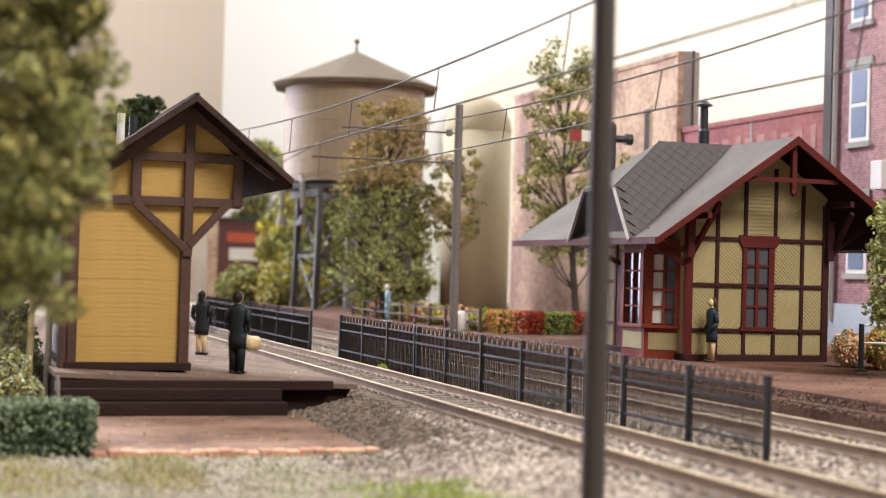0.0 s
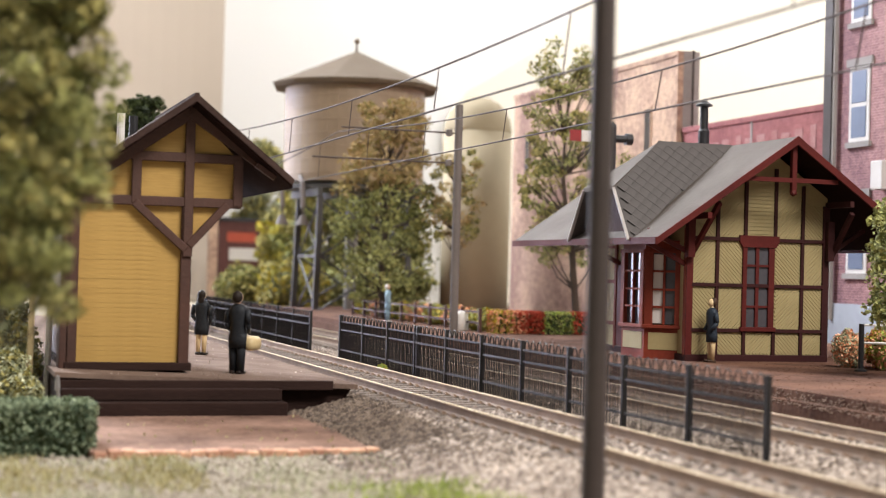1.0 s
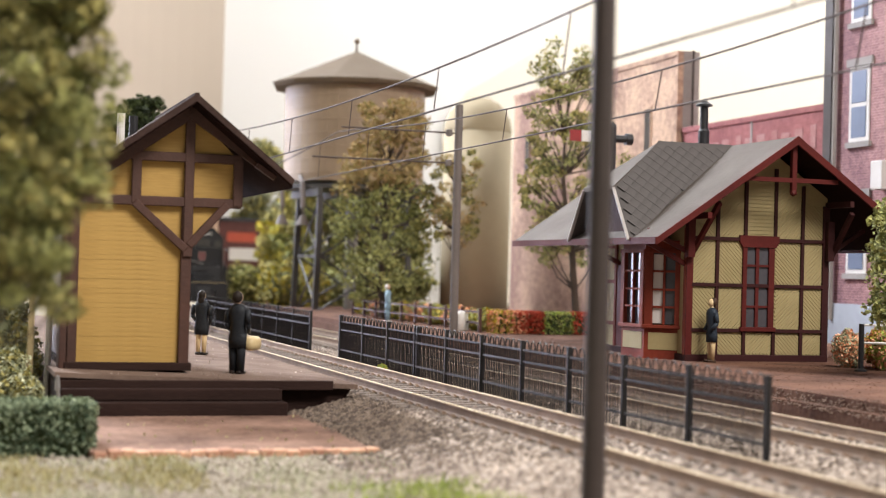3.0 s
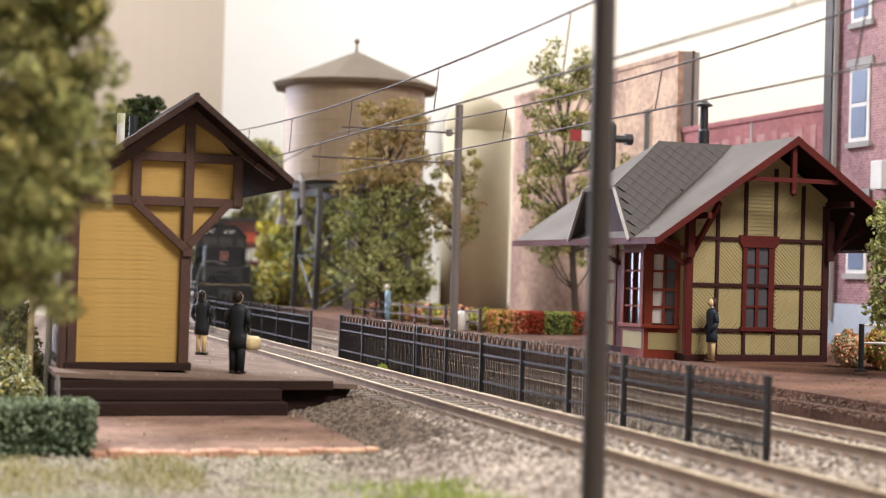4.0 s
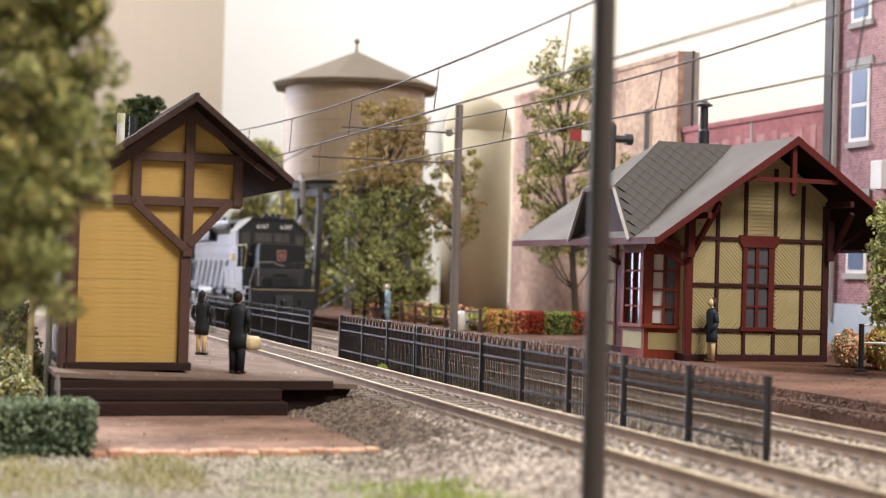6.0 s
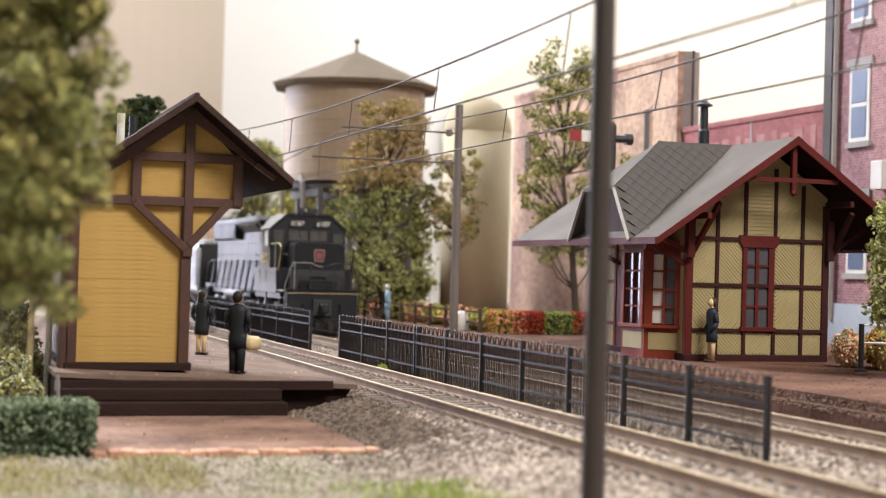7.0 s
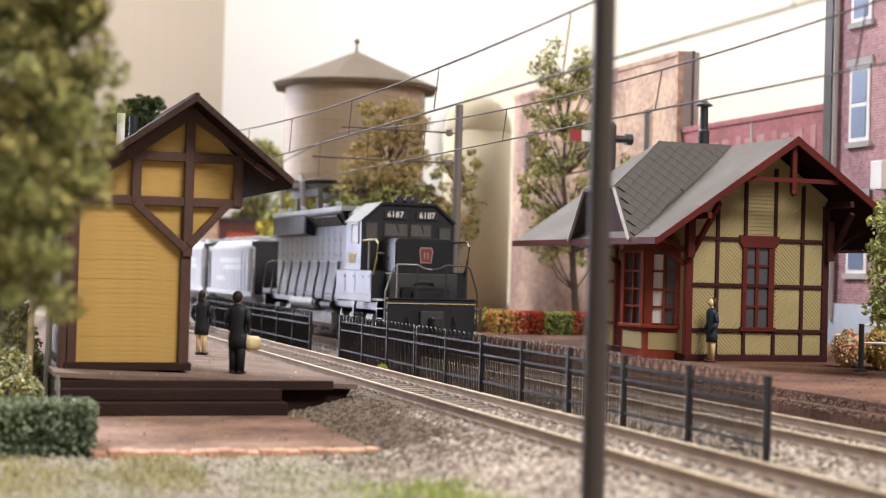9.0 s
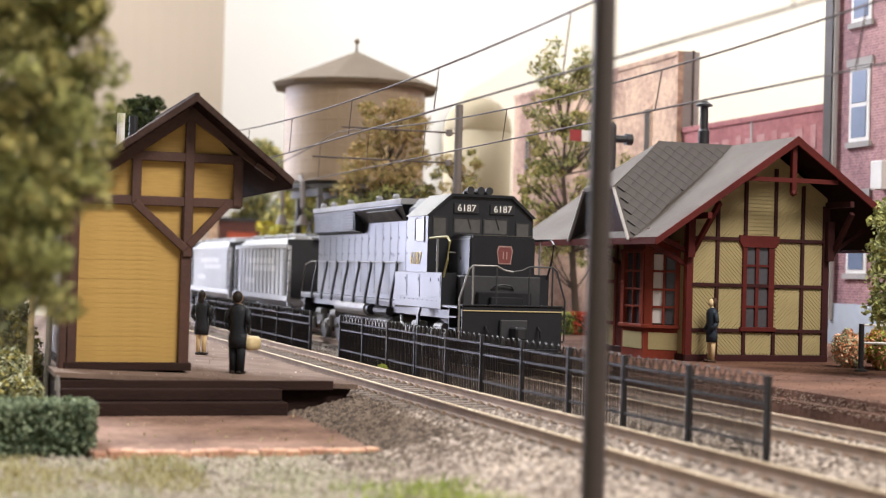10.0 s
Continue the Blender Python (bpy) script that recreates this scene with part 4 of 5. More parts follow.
def hopper(y):
    h = thing("covered_hopper_car", 0, 68 + y, 0, "grey covered hopper car with ribbed sides and faded lettering", "freight car", "hopper cars of the train")
    L = 11.2
    body = B()
    prism(body, [(-1.1, 1.0), (1.1, 1.0), (1.5, 1.35), (1.5, 3.3), (1.1, 3.62), (-1.1, 3.62), (-1.5, 3.3), (-1.5, 1.35)], "y", 0.9, L - 0.9)
    bd = part("body", body, GREYCAR, h)
    part("end_sheet", box(B(), -1.42, 1.42, 0.82, 0.896, 1.3, 3.55), BLACK, h)
    part("end_sheet", box(B(), -1.42, 1.42, L - 0.896, L - 0.82, 1.3, 3.55), BLACK, h)
    part("top_chord", box(B(), -1.54, -1.46, 0.5, L - 0.5, 3.22, 3.36), GREYCAR, h)
    part("top_chord", box(B(), 1.46, 1.54, 0.5, L - 0.5, 3.22, 3.36), GREYCAR, h)
    for sx in (-1, 1):
        part("side_sill", box(B(), sx * 1.46, sx * 1.54, 0.2, L - 0.2, 1.2, 1.40), GREYCAR, h)
        for i in range(13):
            yy = 1.1 + i * (L - 2.2) / 12
            part("rib", box(B(), sx * 1.5, sx * 1.53, yy - 0.03, yy + 0.03, 1.4, 3.22), GREYCAR, h)
        for z, a, b in ((2.72, 3.0, 8.0), (2.42, 2.4, 6.8), (1.9, 6.5, 8.6)):
            part("lettering_bar", box(B(), sx * 1.5, sx * 1.512, a, b, z - 0.11, z + 0.11), HOPPERMARK, h, "faded white lettering")
        for yy in (0.3, L - 0.3):
            part("corner_post", box(B(), sx * 1.4, sx * 1.5, yy - 0.06, yy + 0.06, 1.0, 3.3), GREYCAR, h)
            for k in range(5):
                part("ladder_rung", box(B(), sx * 1.48, sx * 1.53, yy - 0.25, yy + 0.25, 1.5 + k * 0.4, 1.54 + k * 0.4), BLACK, h)
    part("running_board", box(B(), -0.35, 0.35, 0.3, L - 0.3, 3.75, 3.8), STEEL, h)
    for yy in (2.2, 4.4, 6.8, 9.0):
        part("hatch", lathe(B(), [(0.38, 3.6), (0.38, 3.74), (0.3, 3.78)], 14, 0.75, yy), GREYCAR, h)
        part("hatch", lathe(B(), [(0.38, 3.6), (0.38, 3.74), (0.3, 3.78)], 14, -0.75, yy), GREYCAR, h)
    for yc in (3.6, 7.6):
        bn = B()
        bmesh.ops.create_cone(bn, segments=4, radius1=0.55, radius2=1.5, depth=0.7, cap_ends=True, matrix=Matrix.Translation((0, yc, 0.8)) @ Matrix.Rotation(math.pi / 4, 4, "Z"))
        part("hopper_bay", bn, GREYCAR, h)
    part("coupler", box(B(), -0.12, 0.12, -0.35, L + 0.35, 0.8, 1.05), BLACK, h)
    for yc in (1.9, L - 1.9):
        tk = part("truck", box(B(), -1.0, 1.0, yc - 0.2, yc + 0.2, 0.5, 0.8, 0.03), BLACK, h)
        for sx in (-1, 1):
            part("side_frame", box(B(), sx * 0.98, sx * 1.12, yc - 1.1, yc + 1.1, 0.4, 0.62, 0.04), BLACK, tk)
        for dy in (-0.86, 0.86):
            wheelset(tk, yc + dy, 0.42)
    return h


train = [(loco(), 0.0)]
for k in range(4):
    train.append((hopper(16.9 + 12.0 * k), 16.9 + 12.0 * k))


# ---- water tower ----
TANK = mat("weathered_tank_boards", (0.41, 0.305, 0.205), (0.28, 0.205, 0.14), 0.5, grain=1.5, bump=0.1, stretch=(1, 1, 0.25))
TANKROOF = mat("tan_tank_roof", (0.14, 0.10, 0.062), (0.112, 0.08, 0.05), 0.9, grain=1.5)
TOWERSTEEL = mat("grey_tower_steel", (0.07, 0.066, 0.062), (0.04, 0.037, 0.034), 0.6, grain=2)


def water_tower():
    w = thing("water_tower", 7.58, 42.0, -0.3, "tan wooden water tower with conical roof on steel legs", "water tower")
    n = 44
    R = 3.82
    sb = B()
    box(sb, -math.pi * R / n * 0.995, math.pi * R / n * 0.995, R - 0.12, R, 7.4, 12.75, 0.004)
    stave = finish(sb, "stave", TANK)
    part("tank_core", lathe(B(), [(R - 0.1, 7.42), (R - 0.1, 12.73)], 44), TANK, w)
    for i in range(n):
        part("stave", stave, TANK, w, turn=(0, 0, 360 * i / n))
    for z in (7.8, 8.5, 9.2, 9.9, 10.6, 11.3, 11.9):
        part("hoop", lathe(B(), [(R + 0.0, z), (R + 0.035, z + 0.01), (R + 0.035, z + 0.07), (R, z + 0.08)], 44), TANK, w)
    part("roof", lathe(B(), [(4.52, 12.5), (4.64, 12.74), (0.12, 14.66)], 12), TANKROOF, w)
    part("finial", lathe(B(), [(0.14, 14.6), (0.06, 14.85), (0.05, 15.1), (0.15, 15.2), (0.15, 15.32), (0.03, 15.42)], 10), TANKROOF, w)
    part("deck", lathe(B(), [(4.0, 7.0), (4.0, 7.18), (3.9, 7.2)], 32), TOWERSTEEL, w)
    for x in (-2.6, -0.9, 0.9, 2.6):
        part("joist", box(B(), x - 0.12, x + 0.12, -3.2, 3.2, 6.6, 7.0), TOWERSTEEL, w)
    pts = [(sx * 2.4, sy * 2.4) for sx in (-1, 1) for sy in (-1, 1)]
    for x, y in pts:
        part("leg", bar(B(), (x * 1.08, y * 1.08, 0), (x, y, 6.6), 0.3, 0.3, (0, 1, 0)), TOWERSTEEL, w)
    ring = [pts[0], pts[1], pts[3], pts[2]]
    for i in range(4):
        a, b = ring[i], ring[(i + 1) % 4]
        for z0, z1 in ((0.5, 3.4), (3.4, 6.4)):
            part("brace", rod(B(), (*a, z0), (*b, z1), 0.06, n=6), TOWERSTEEL, w)
            part("brace", rod(B(), (*b, z0), (*a, z1), 0.06, n=6), TOWERSTEEL, w)
        part("girt", bar(B(), (*a, 3.4), (*b, 3.4), 0.16, 0.16), TOWERSTEEL, w)
    part("riser_pipe", rod(B(), (0, 0, 0), (0, 0, 7.0), 0.35, n=14), STEEL, w, "pale riser pipe")


water_tower()


# ---- catenary ----
def wire_run(x, zc, sag, droppers, label):
    c = thing("overhead_wire", x, 0, 0, label, "overhead wire", "overhead wires")
    part("contact_wire", tube(B(), [(0, y, zc) for y in (-38, -20, 0, 20, 40, 70, 96)], 0.022, 6), WIRE, c)
    part("messenger_wire", tube(B(), [(0, y, sag(y)) for y in range(-38, 97, 3)], 0.022, 6), WIRE, c)
    for y in droppers:
        part("dropper", rod(B(), (0, y, zc), (0, y - 0.28, sag(y)), 0.014, n=5), WIRE, c)


def span_sag(low, mid, k, length):
    def f(y):
        d = (y - mid + length / 2) % length - length / 2
        return low + k * d * d
    return f


wire_run(0.0, 6.0, span_sag(6.78, -6.5, 0.00175, 44), (-18, -10.6, -1.5, 5.5, 12, 19, 27), "brown overhead wire pair above the far track")
wire_run(-4.2, 5.93, span_sag(6.80, -5.0, 0.0012, 50), (-23, -15.6, -8.5, -1.4, 5.5, 12, 19), "brown overhead wire pair above the platform track")


def mast(x, y, z, h, r, label, arms=(), material=POLE):
    m = thing("catenary_mast", x, y, z, label, "mast", "catenary masts")
    part("pole", rod(B(), (0, 0, 0), (0, 0, h), r, r * 0.92, 14), material, m, smooth=False)
    part("base_plate", lathe(B(), [(r * 1.8, 0), (r * 1.8, 0.06), (r * 1.2, 0.12)], 14), material, m)
    for x1, zz in arms:
        part("arm", rod(B(), (0, 0, zz), (x1, 0, zz), 0.03, n=8), WIRE, m)
        part("insulator", lathe(B(), [(0.05, zz - 0.12), (0.12, zz - 0.1), (0.12, zz + 0.1), (0.05, zz + 0.12)], 10, 0.35 * (1 if x1 > 0 else -1), 0), GREYPOLE, m)
    return m


mast(-6.98, -23.48, -0.6, 8.5, 0.142, "dark brown round mast beside the track, close to the viewer")
mast(3.0, 10.9, 0.2, 8.1, 0.15, "grey-brown catenary mast with cross arms on the platform", ((-4.2, 7.1), (-5.2, 6.05)), GREYPOLE)


TARGETRED = mat("signal_red", (0.30, 0.025, 0.025), (0.22, 0.02, 0.02), 0.5)


def signal():
    s = thing("signal_mast", 7.7, 8.4, 0.2, "black signal mast with red target and hooded lamp", "signal")
    part("post", rod(B(), (0, 0, 0), (0, 0, 7.35), 0.14, n=12), BLACK, s)
    part("cap", ball(B(), (0, 0, 7.4), 0.16), BLACK, s)
    part("arm", box(B(), -1.5, 0.6, -0.05, 0.05, 6.88, 7.08), BLACK, s)
    part("target", box(B(), -1.60, -1.18, -0.1, -0.051, 6.82, 7.20, 0.01), TARGETRED, s, "red target plate")
    part("target", box(B(), -1.17, -0.8, -0.1, -0.051, 6.82, 7.20, 0.01), WHITE, s, "white target plate")
    part("lamp_hood", rod(B(), (0.1, 0, 6.98), (0.62, 0, 6.98), 0.13, n=12), BLACK, s)
    part("lamp_hood", rod(B(), (0.5, 0, 6.98), (0.72, 0, 6.98), 0.2, n=12), BLACK, s)


signal()


# ---- trees and planting ----
def tree(x, y, z, h, spread, kind, seed, label, trunk=0.16, clumps=60, leaves=60, leaf=0.06, start=0.3, shape=1.0, second=None, clump_r=0.5, lean=0.0, split=0.0):
    rng = np.random.default_rng(seed)
    t = thing("tree", x, y, z, label, "tree")
    tb = B()
    pts, p = [], Vector((0, 0, 0))
    for i in range(7):
        pts.append(p.copy())
        p = p + Vector((rng.normal(0, 0.012) * h, rng.normal(0, 0.012) * h, h * 0.14))
    for i, (a, b) in enumerate(zip(pts, pts[1:])):
        rod(tb, a, b, trunk * (1 - i * 0.13), trunk * (1 - (i + 1) * 0.13), 8)
    centres = []
    for i in range(clumps):
        f = start + (1 - start) * (i + rng.uniform()) / clumps
        k = min(6, f * 6.5)
        a = pts[min(int(k), 6)]
        ang = rng.uniform(0, 2 * math.pi)
        wide = spread * (math.sin(math.pi * min(1, (f - start) / (1 - start) * 0.74 + 0.16)) ** 0.5) * shape
        rr = wide * math.sqrt(rng.uniform(0.08, 1.0))
        e = Vector((lean + pts[-1].x * f + rr * math.cos(ang), pts[-1].y * f + rr * math.sin(ang), h * f + rng.normal(0, 0.03) * h))
        if i % 2 == 0:
            mid = (a + e) / 2 + Vector((rng.normal(0, .1), rng.normal(0, .1), -0.1))
            rod(tb, a, mid, trunk * 0.28, trunk * 0.18, 5)
            rod(tb, mid, e, trunk * 0.18, trunk * 0.06, 5)
        centres.append(e)
    part("trunk", tb, BARK, t)
    c = np.array(centres)
    for nm, material, pick in (("crown", LEAFS[kind], slice(0, None)),) if not second else (("crown", LEAFS[kind], slice(0, int(clumps * split)) if split else slice(0, None, 2)), ("crown", LEAFS[second], slice(int(clumps * split), None) if split else slice(1, None, 2))):
        cc = c[pick]
        reps = np.repeat(cc, leaves, axis=0)
        d = rng.normal(size=reps.shape)
        d /= np.linalg.norm(d, axis=1, keepdims=True)
        reps = reps + d * (clump_r * rng.uniform(0.25, 1.0, (len(reps), 1)) ** 0.6) * (1, 1, 0.75) * np.repeat(rng.uniform(0.6, 1.3, (len(cc), 1)), leaves, axis=0)
        part(nm, leaf_mesh("crown", reps, leaf, material, rng), material, t)
    return t


tree(-14.25, -22.4, -0.6, 7.4, 1.0, "olive", 3, "tall olive green tree close before the shelter", 0.10, 330, 130, 0.045, 0.38, second="green", clump_r=0.27, lean=0.75)
tree(5.55, 28.5, 0.2, 9.7, 2.35, "green", 5, "bushy green tree with a rust coloured top behind the tracks", 0.2, 150, 75, 0.10, 0.12, second="autumn", clump_r=0.55, split=0.55)
tree(7.9, 25.2, 0.2, 7.4, 1.2, "autumn", 6, "small thin autumn tree behind the tracks", 0.13, 46, 60, 0.08, 0.5, second="olive", clump_r=0.4)
tree(11.6, 20.0, 0.2, 11.5, 2.3, "olive", 8, "airy green tree behind the station", 0.17, 200, 56, 0.075, 0.26, second="green", clump_r=0.42)
tree(7.45, -9.2, 0.25, 4.3, 0.85, "green", 9, "small green tree beside the station", 0.1, 70, 110, 0.07, 0.2, clump_r=0.4)
tree(-5.24, 30.0, 0.1, 9.11, 1.3, "dark", 10, "dark green tree behind the shelter", 0.16, 90, 110, 0.12, 0.3, clump_r=0.6)
tree(-6.52, 27.0, 0.1, 9.07, 1.5, "dark", 11, "dark green tree behind the shelter", 0.16, 90, 110, 0.12, 0.3, clump_r=0.6)
tree(10.2, 58.0, -0.3, 8.0, 3.0, "olive", 12, "pale green tree under the water tower", 0.2, 90, 90, 0.2, 0.1, second="green", clump_r=1.0)
tree(14.2, 60.0, -0.3, 9.0, 3.2, "green", 13, "pale green tree beyond the water tower", 0.2, 90, 90, 0.2, 0.1, second="olive", clump_r=1.0)

tree(13.4, 94.0, -0.3, 13.2, 2.6, "olive", 14, "tall green tree behind the dark red shed", 0.25, 70, 80, 0.28, 0.3, second="pale", clump_r=1.2)
tree(11.2, 72.0, -0.3, 7.6, 2.2, "olive", 15, "yellow-green tree below the water tower", 0.2, 70, 90, 0.2, 0.1, second="yellow", clump_r=0.9)


def shrub(name, x, y, z, sx, sy, sz, kind, seed, label, category="bush", n=2500, leaf=0.05, square=False, second=None, group=""):
    rng = np.random.default_rng(seed)
    t = thing(name, x, y, z, label, category, group)
    if square:
        p = rng.uniform(-1, 1, (n, 3))
        ax = rng.integers(0, 3, n)
        p[np.arange(n), ax] = np.sign(p[np.arange(n), ax]) * rng.uniform(0.86, 1.03, n)
    else:
        p = rng.normal(size=(n, 3))
        p /= np.linalg.norm(p, axis=1, keepdims=True)
        p *= rng.uniform(0.72, 1.08, (n, 1)) * (1 + 0.16 * np.sin(p[:, :1] * 5 + seed) * np.cos(p[:, 1:2] * 6))
    p = p * (sx, sy, sz / 2) + (0, 0, sz / 2)
    p = p[p[:, 2] > -0.02]
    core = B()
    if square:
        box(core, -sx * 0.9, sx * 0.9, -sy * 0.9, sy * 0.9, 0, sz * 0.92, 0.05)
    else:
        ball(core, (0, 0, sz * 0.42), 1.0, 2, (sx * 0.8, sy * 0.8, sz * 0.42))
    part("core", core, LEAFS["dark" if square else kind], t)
    ks = [kind] if not second else [kind, second]
    for i, k in enumerate(ks):
        part("foliage", leaf_mesh("foliage", p[i::len(ks)], leaf, LEAFS[k], rng), LEAFS[k], t)
    return t


shrub("hedge", -12.95, -13.9, -0.62, 1.2, 0.75, 0.82, "hedge", 20, "clipped dark green box hedge beside the paved apron", "hedge", 9000, 0.04, True)
shrub("weed", -2.95, -0.83, -0.25, 0.12, 0.12, 0.26, "yellow", 24, "small yellow-green weed at the foot of the iron fence", "weed", 160, 0.05, second="grass")
shrub("flower_bush", 8.55, -4.9, 0.25, 0.36, 0.4, 0.95, "orange", 21, "orange flowering bush beside the station", "bush", 2500, 0.05, second="pale")
shrub("flower_bush", 9.5, -5.0, 0.25, 0.45, 0.5, 1.05, "orange", 22, "orange and green flowering bush beside the station", "bush", 2500, 0.05, second="yellow")
for i, (x, r, k, k2) in enumerate(((5.75, 0.35, "yellow", "orange"), (6.35, 0.3, "orange", "red"), (6.95, 0.36, "red", None), (7.9, 0.62, "grass", "green"), (9.0, 0.55, "red", None))):
    shrub("flowering_hedge", x, 13.6, 0.2, r, 0.5, 0.85, k, 30 + i, f"clipped flowering hedge block behind the station, {k} on top", "hedge", 1800, 0.07, True, second=k2, group="flowering hedge")
for i in range(7):
    shrub("flower_bed", 5.9 + i * 0.06, 15.5 + i * 3.0, 0.2, 0.55, 1.5, 0.85, "orange" if i % 2 else "yellow", 40 + i, "orange and yellow flower bed behind the track", "flower bed", 1500, 0.1, second="green", group="flower beds along the track")
for i, (x, y, sx, h) in enumerate(((-12.75, -7.6, 0.40, 1.3), (-12.35, -5.6, 0.34, 1.7), (-12.9, -5.0, 0.45, 2.6), (-12.55, -2.6, 0.5, 3.3), (-12.45, -8.3, 0.3, 0.8), (-13.1, -6.6, 0.45, 1.0))):
    shrub("shrub", x, y, -0.6, sx, sx, h, "pale", 60 + i, "pale grey-green shrub beside the shelter", "shrub", 1300, 0.06, second="olive", group="shrubs beside the shelter")
for i, (x, y, sx, h) in enumerate(((5.5, 47, 2.0, 3.2), (9.5, 50, 2.2, 3.0), (3.6, 52, 1.5, 2.8), (13, 52, 2.5, 4.0))):
    shrub("shrub", x, y, -0.3, sx, sx, h, "olive", 70 + i, "yellow-green bush below the water tower", "shrub", 1800, 0.16, second="yellow" if i == 0 else "green", group="bushes below the water tower")


# ---- figurines ----
def figurine(x, y, z, h, rz, label, colours, coat=True, bag=False, skirt=False):
    """A painted plastic figure as one plain mesh, its colours by face."""
    bm = B()
    k = h / 1.75

    def mark(i, before):
        for f in bm.faces:
            if f not in before:
                f.material_index = i

    def go(i, fn):
        before = set(bm.faces)
        fn()
        mark(i, before)
    go(3, lambda: [box(bm, sx * 0.02, sx * 0.14, -0.17, 0.10, 0.0, 0.07, 0.02) for sx in (-1, 1)])
    go(2 if skirt else 1, lambda: [rod(bm, (sx * 0.085, 0, 0.05), (sx * 0.1, 0, 0.85), 0.055 if skirt else 0.085, 0.09 if skirt else 0.11, 10) for sx in (-1, 1)])
    prof = [(0.2, 0.55), (0.215, 0.75), (0.17, 1.0), (0.22, 1.32), (0.17, 1.44), (0.07, 1.5)] if (coat or skirt) else [(0.17, 0.8), (0.2, 1.1), (0.22, 1.32), (0.17, 1.44), (0.07, 1.5)]
    before = set(bm.faces)
    lathe(bm, prof, 14)
    for v in {v for f in bm.faces if f not in before for v in f.verts}:
        v.co.y *= 0.68
    mark(0, before)
    go(0, lambda: [(rod(bm, (sx * 0.22, 0, 1.36), (sx * 0.27, 0.03, 1.08), 0.07, 0.06, 8), rod(bm, (sx * 0.27, 0.03, 1.08), (sx * 0.2, -0.12, 0.88), 0.06, 0.045, 8)) for sx in (-1, 1)])
    go(2, lambda: (rod(bm, (0, 0, 1.46), (0, 0, 1.56), 0.055, n=8), ball(bm, (0, -0.01, 1.63), 0.105, 2, (0.9, 1, 1.15))))
    go(3, lambda: ball(bm, (0, 0.05, 1.64), 0.125, 2, (0.92, 0.92, 1.1)))
    if skirt:
        go(3, lambda: ball(bm, (0, 0.09, 1.52), 0.11, 2, (0.9, 0.5, 1.4)))
    if bag:
        go(4, lambda: box(bm, -0.34, -0.06, -0.50, -0.02, 0.50, 0.80, 0.07))
    bm.transform(Matrix.Scale(k, 4))
    me = finish(bm, "figurine", colours[0], True)
    for c in colours[1:]:
        me.materials.append(c)
    ob = new("figurine", me)
    ob.matrix_basis = W(x, y, z, 0, 0, rz)
    tagged(ob, label, "figurine")


SKIN = mat("painted_skin", (0.62, 0.42, 0.28), (0.55, 0.36, 0.24), 0.5)
HAIR = mat("dark_hair_paint", (0.018, 0.014, 0.012), (0.03, 0.022, 0.018), 0.5)
CLOTH = mat("dark_cloth_paint", (0.016, 0.018, 0.022), (0.028, 0.03, 0.034), 0.5)
PALESKIN = mat("pale_skin_paint", (0.80, 0.62, 0.36), (0.72, 0.54, 0.3), 0.5)
BROWNHAIR = mat("brown_hair_paint", (0.08, 0.045, 0.03), (0.05, 0.03, 0.02), 0.5)
NAVY = mat("navy_cloth_paint", (0.035, 0.045, 0.06), (0.02, 0.028, 0.04), 0.5)
BLUECLOTH = mat("blue_cloth_paint", (0.28, 0.42, 0.52), (0.2, 0.32, 0.42), 0.5)
for dull in (CLOTH, NAVY, HAIR, BROWNHAIR):
    dull.node_tree.nodes["Principled BSDF"].inputs["Specular IOR Level"].default_value = 0.15
figurine(-7.97, -6.76, 0.152, 1.78, 140, "dark-suited model figure with a tan bag on the platform", (CLOTH, CLOTH, SKIN, HAIR, BAG), bag=True)
figurine(-7.55, 0.38, 0.142, 1.67, 145, "dark-dressed model figure with long hair on the platform", (CLOTH, CLOTH, PALESKIN, HAIR, CLOTH), skirt=True)
figurine(5.55, -3.0, 0.255, 1.70, 268, "dark-dressed model figure with pale legs beside the station", (NAVY, NAVY, PALESKIN, BROWNHAIR, CLOTH), skirt=True)
figurine(4.45, 24.0, 0.25, 1.6, 60, "pale blue model figure beyond the tracks", (BLUECLOTH, BLUECLOTH, SKIN, WHITE, CLOTH))


# ---- buildings along the back ----
BRICKPINK = brickmat("faded_pink_brick", (0.64, 0.44, 0.31), (0.29, 0.175, 0.14), (1.1, 1.1, 1.1), (0.86, 0.84, 0.84), 1.1, 2.2)
BRICKRED = brickmat("red_brick", (0.40, 0.14, 0.14), (0.235, 0.075, 0.08), (1.1, 1.1, 1.1), (0.85, 0.82, 0.82), 1.2)
BRICKBASE = brickmat("worn_brick", (0.43, 0.23, 0.22), (0.21, 0.105, 0.12), (1.35, 1.4, 1.5), (0.75, 0.72, 0.75), 1.6)
FADED = mat("faded_sign_paint", (0.46, 0.25, 0.24), (0.36, 0.14, 0.14), 0.85, grain=4, spread=2)
STONE = mat("grey_stone_trim", (0.36, 0.33, 0.31), (0.27, 0.25, 0.24), 0.8, grain=2)
BLUEGREY = mat("blue_grey_base", (0.42, 0.46, 0.52), (0.34, 0.37, 0.43), 0.8, grain=1)
SKYGLASS = mat("blue_window_glass", (0.10, 0.14, 0.22), (0.07, 0.10, 0.17), 0.4, grain=1, bump=0)
# beige of the cream board in shadow, painted as a colour
SHADOWBEIGE = mat("cream_silo", (0.39, 0.325, 0.215), (0.34, 0.28, 0.185), 0.95, grain=0.6)


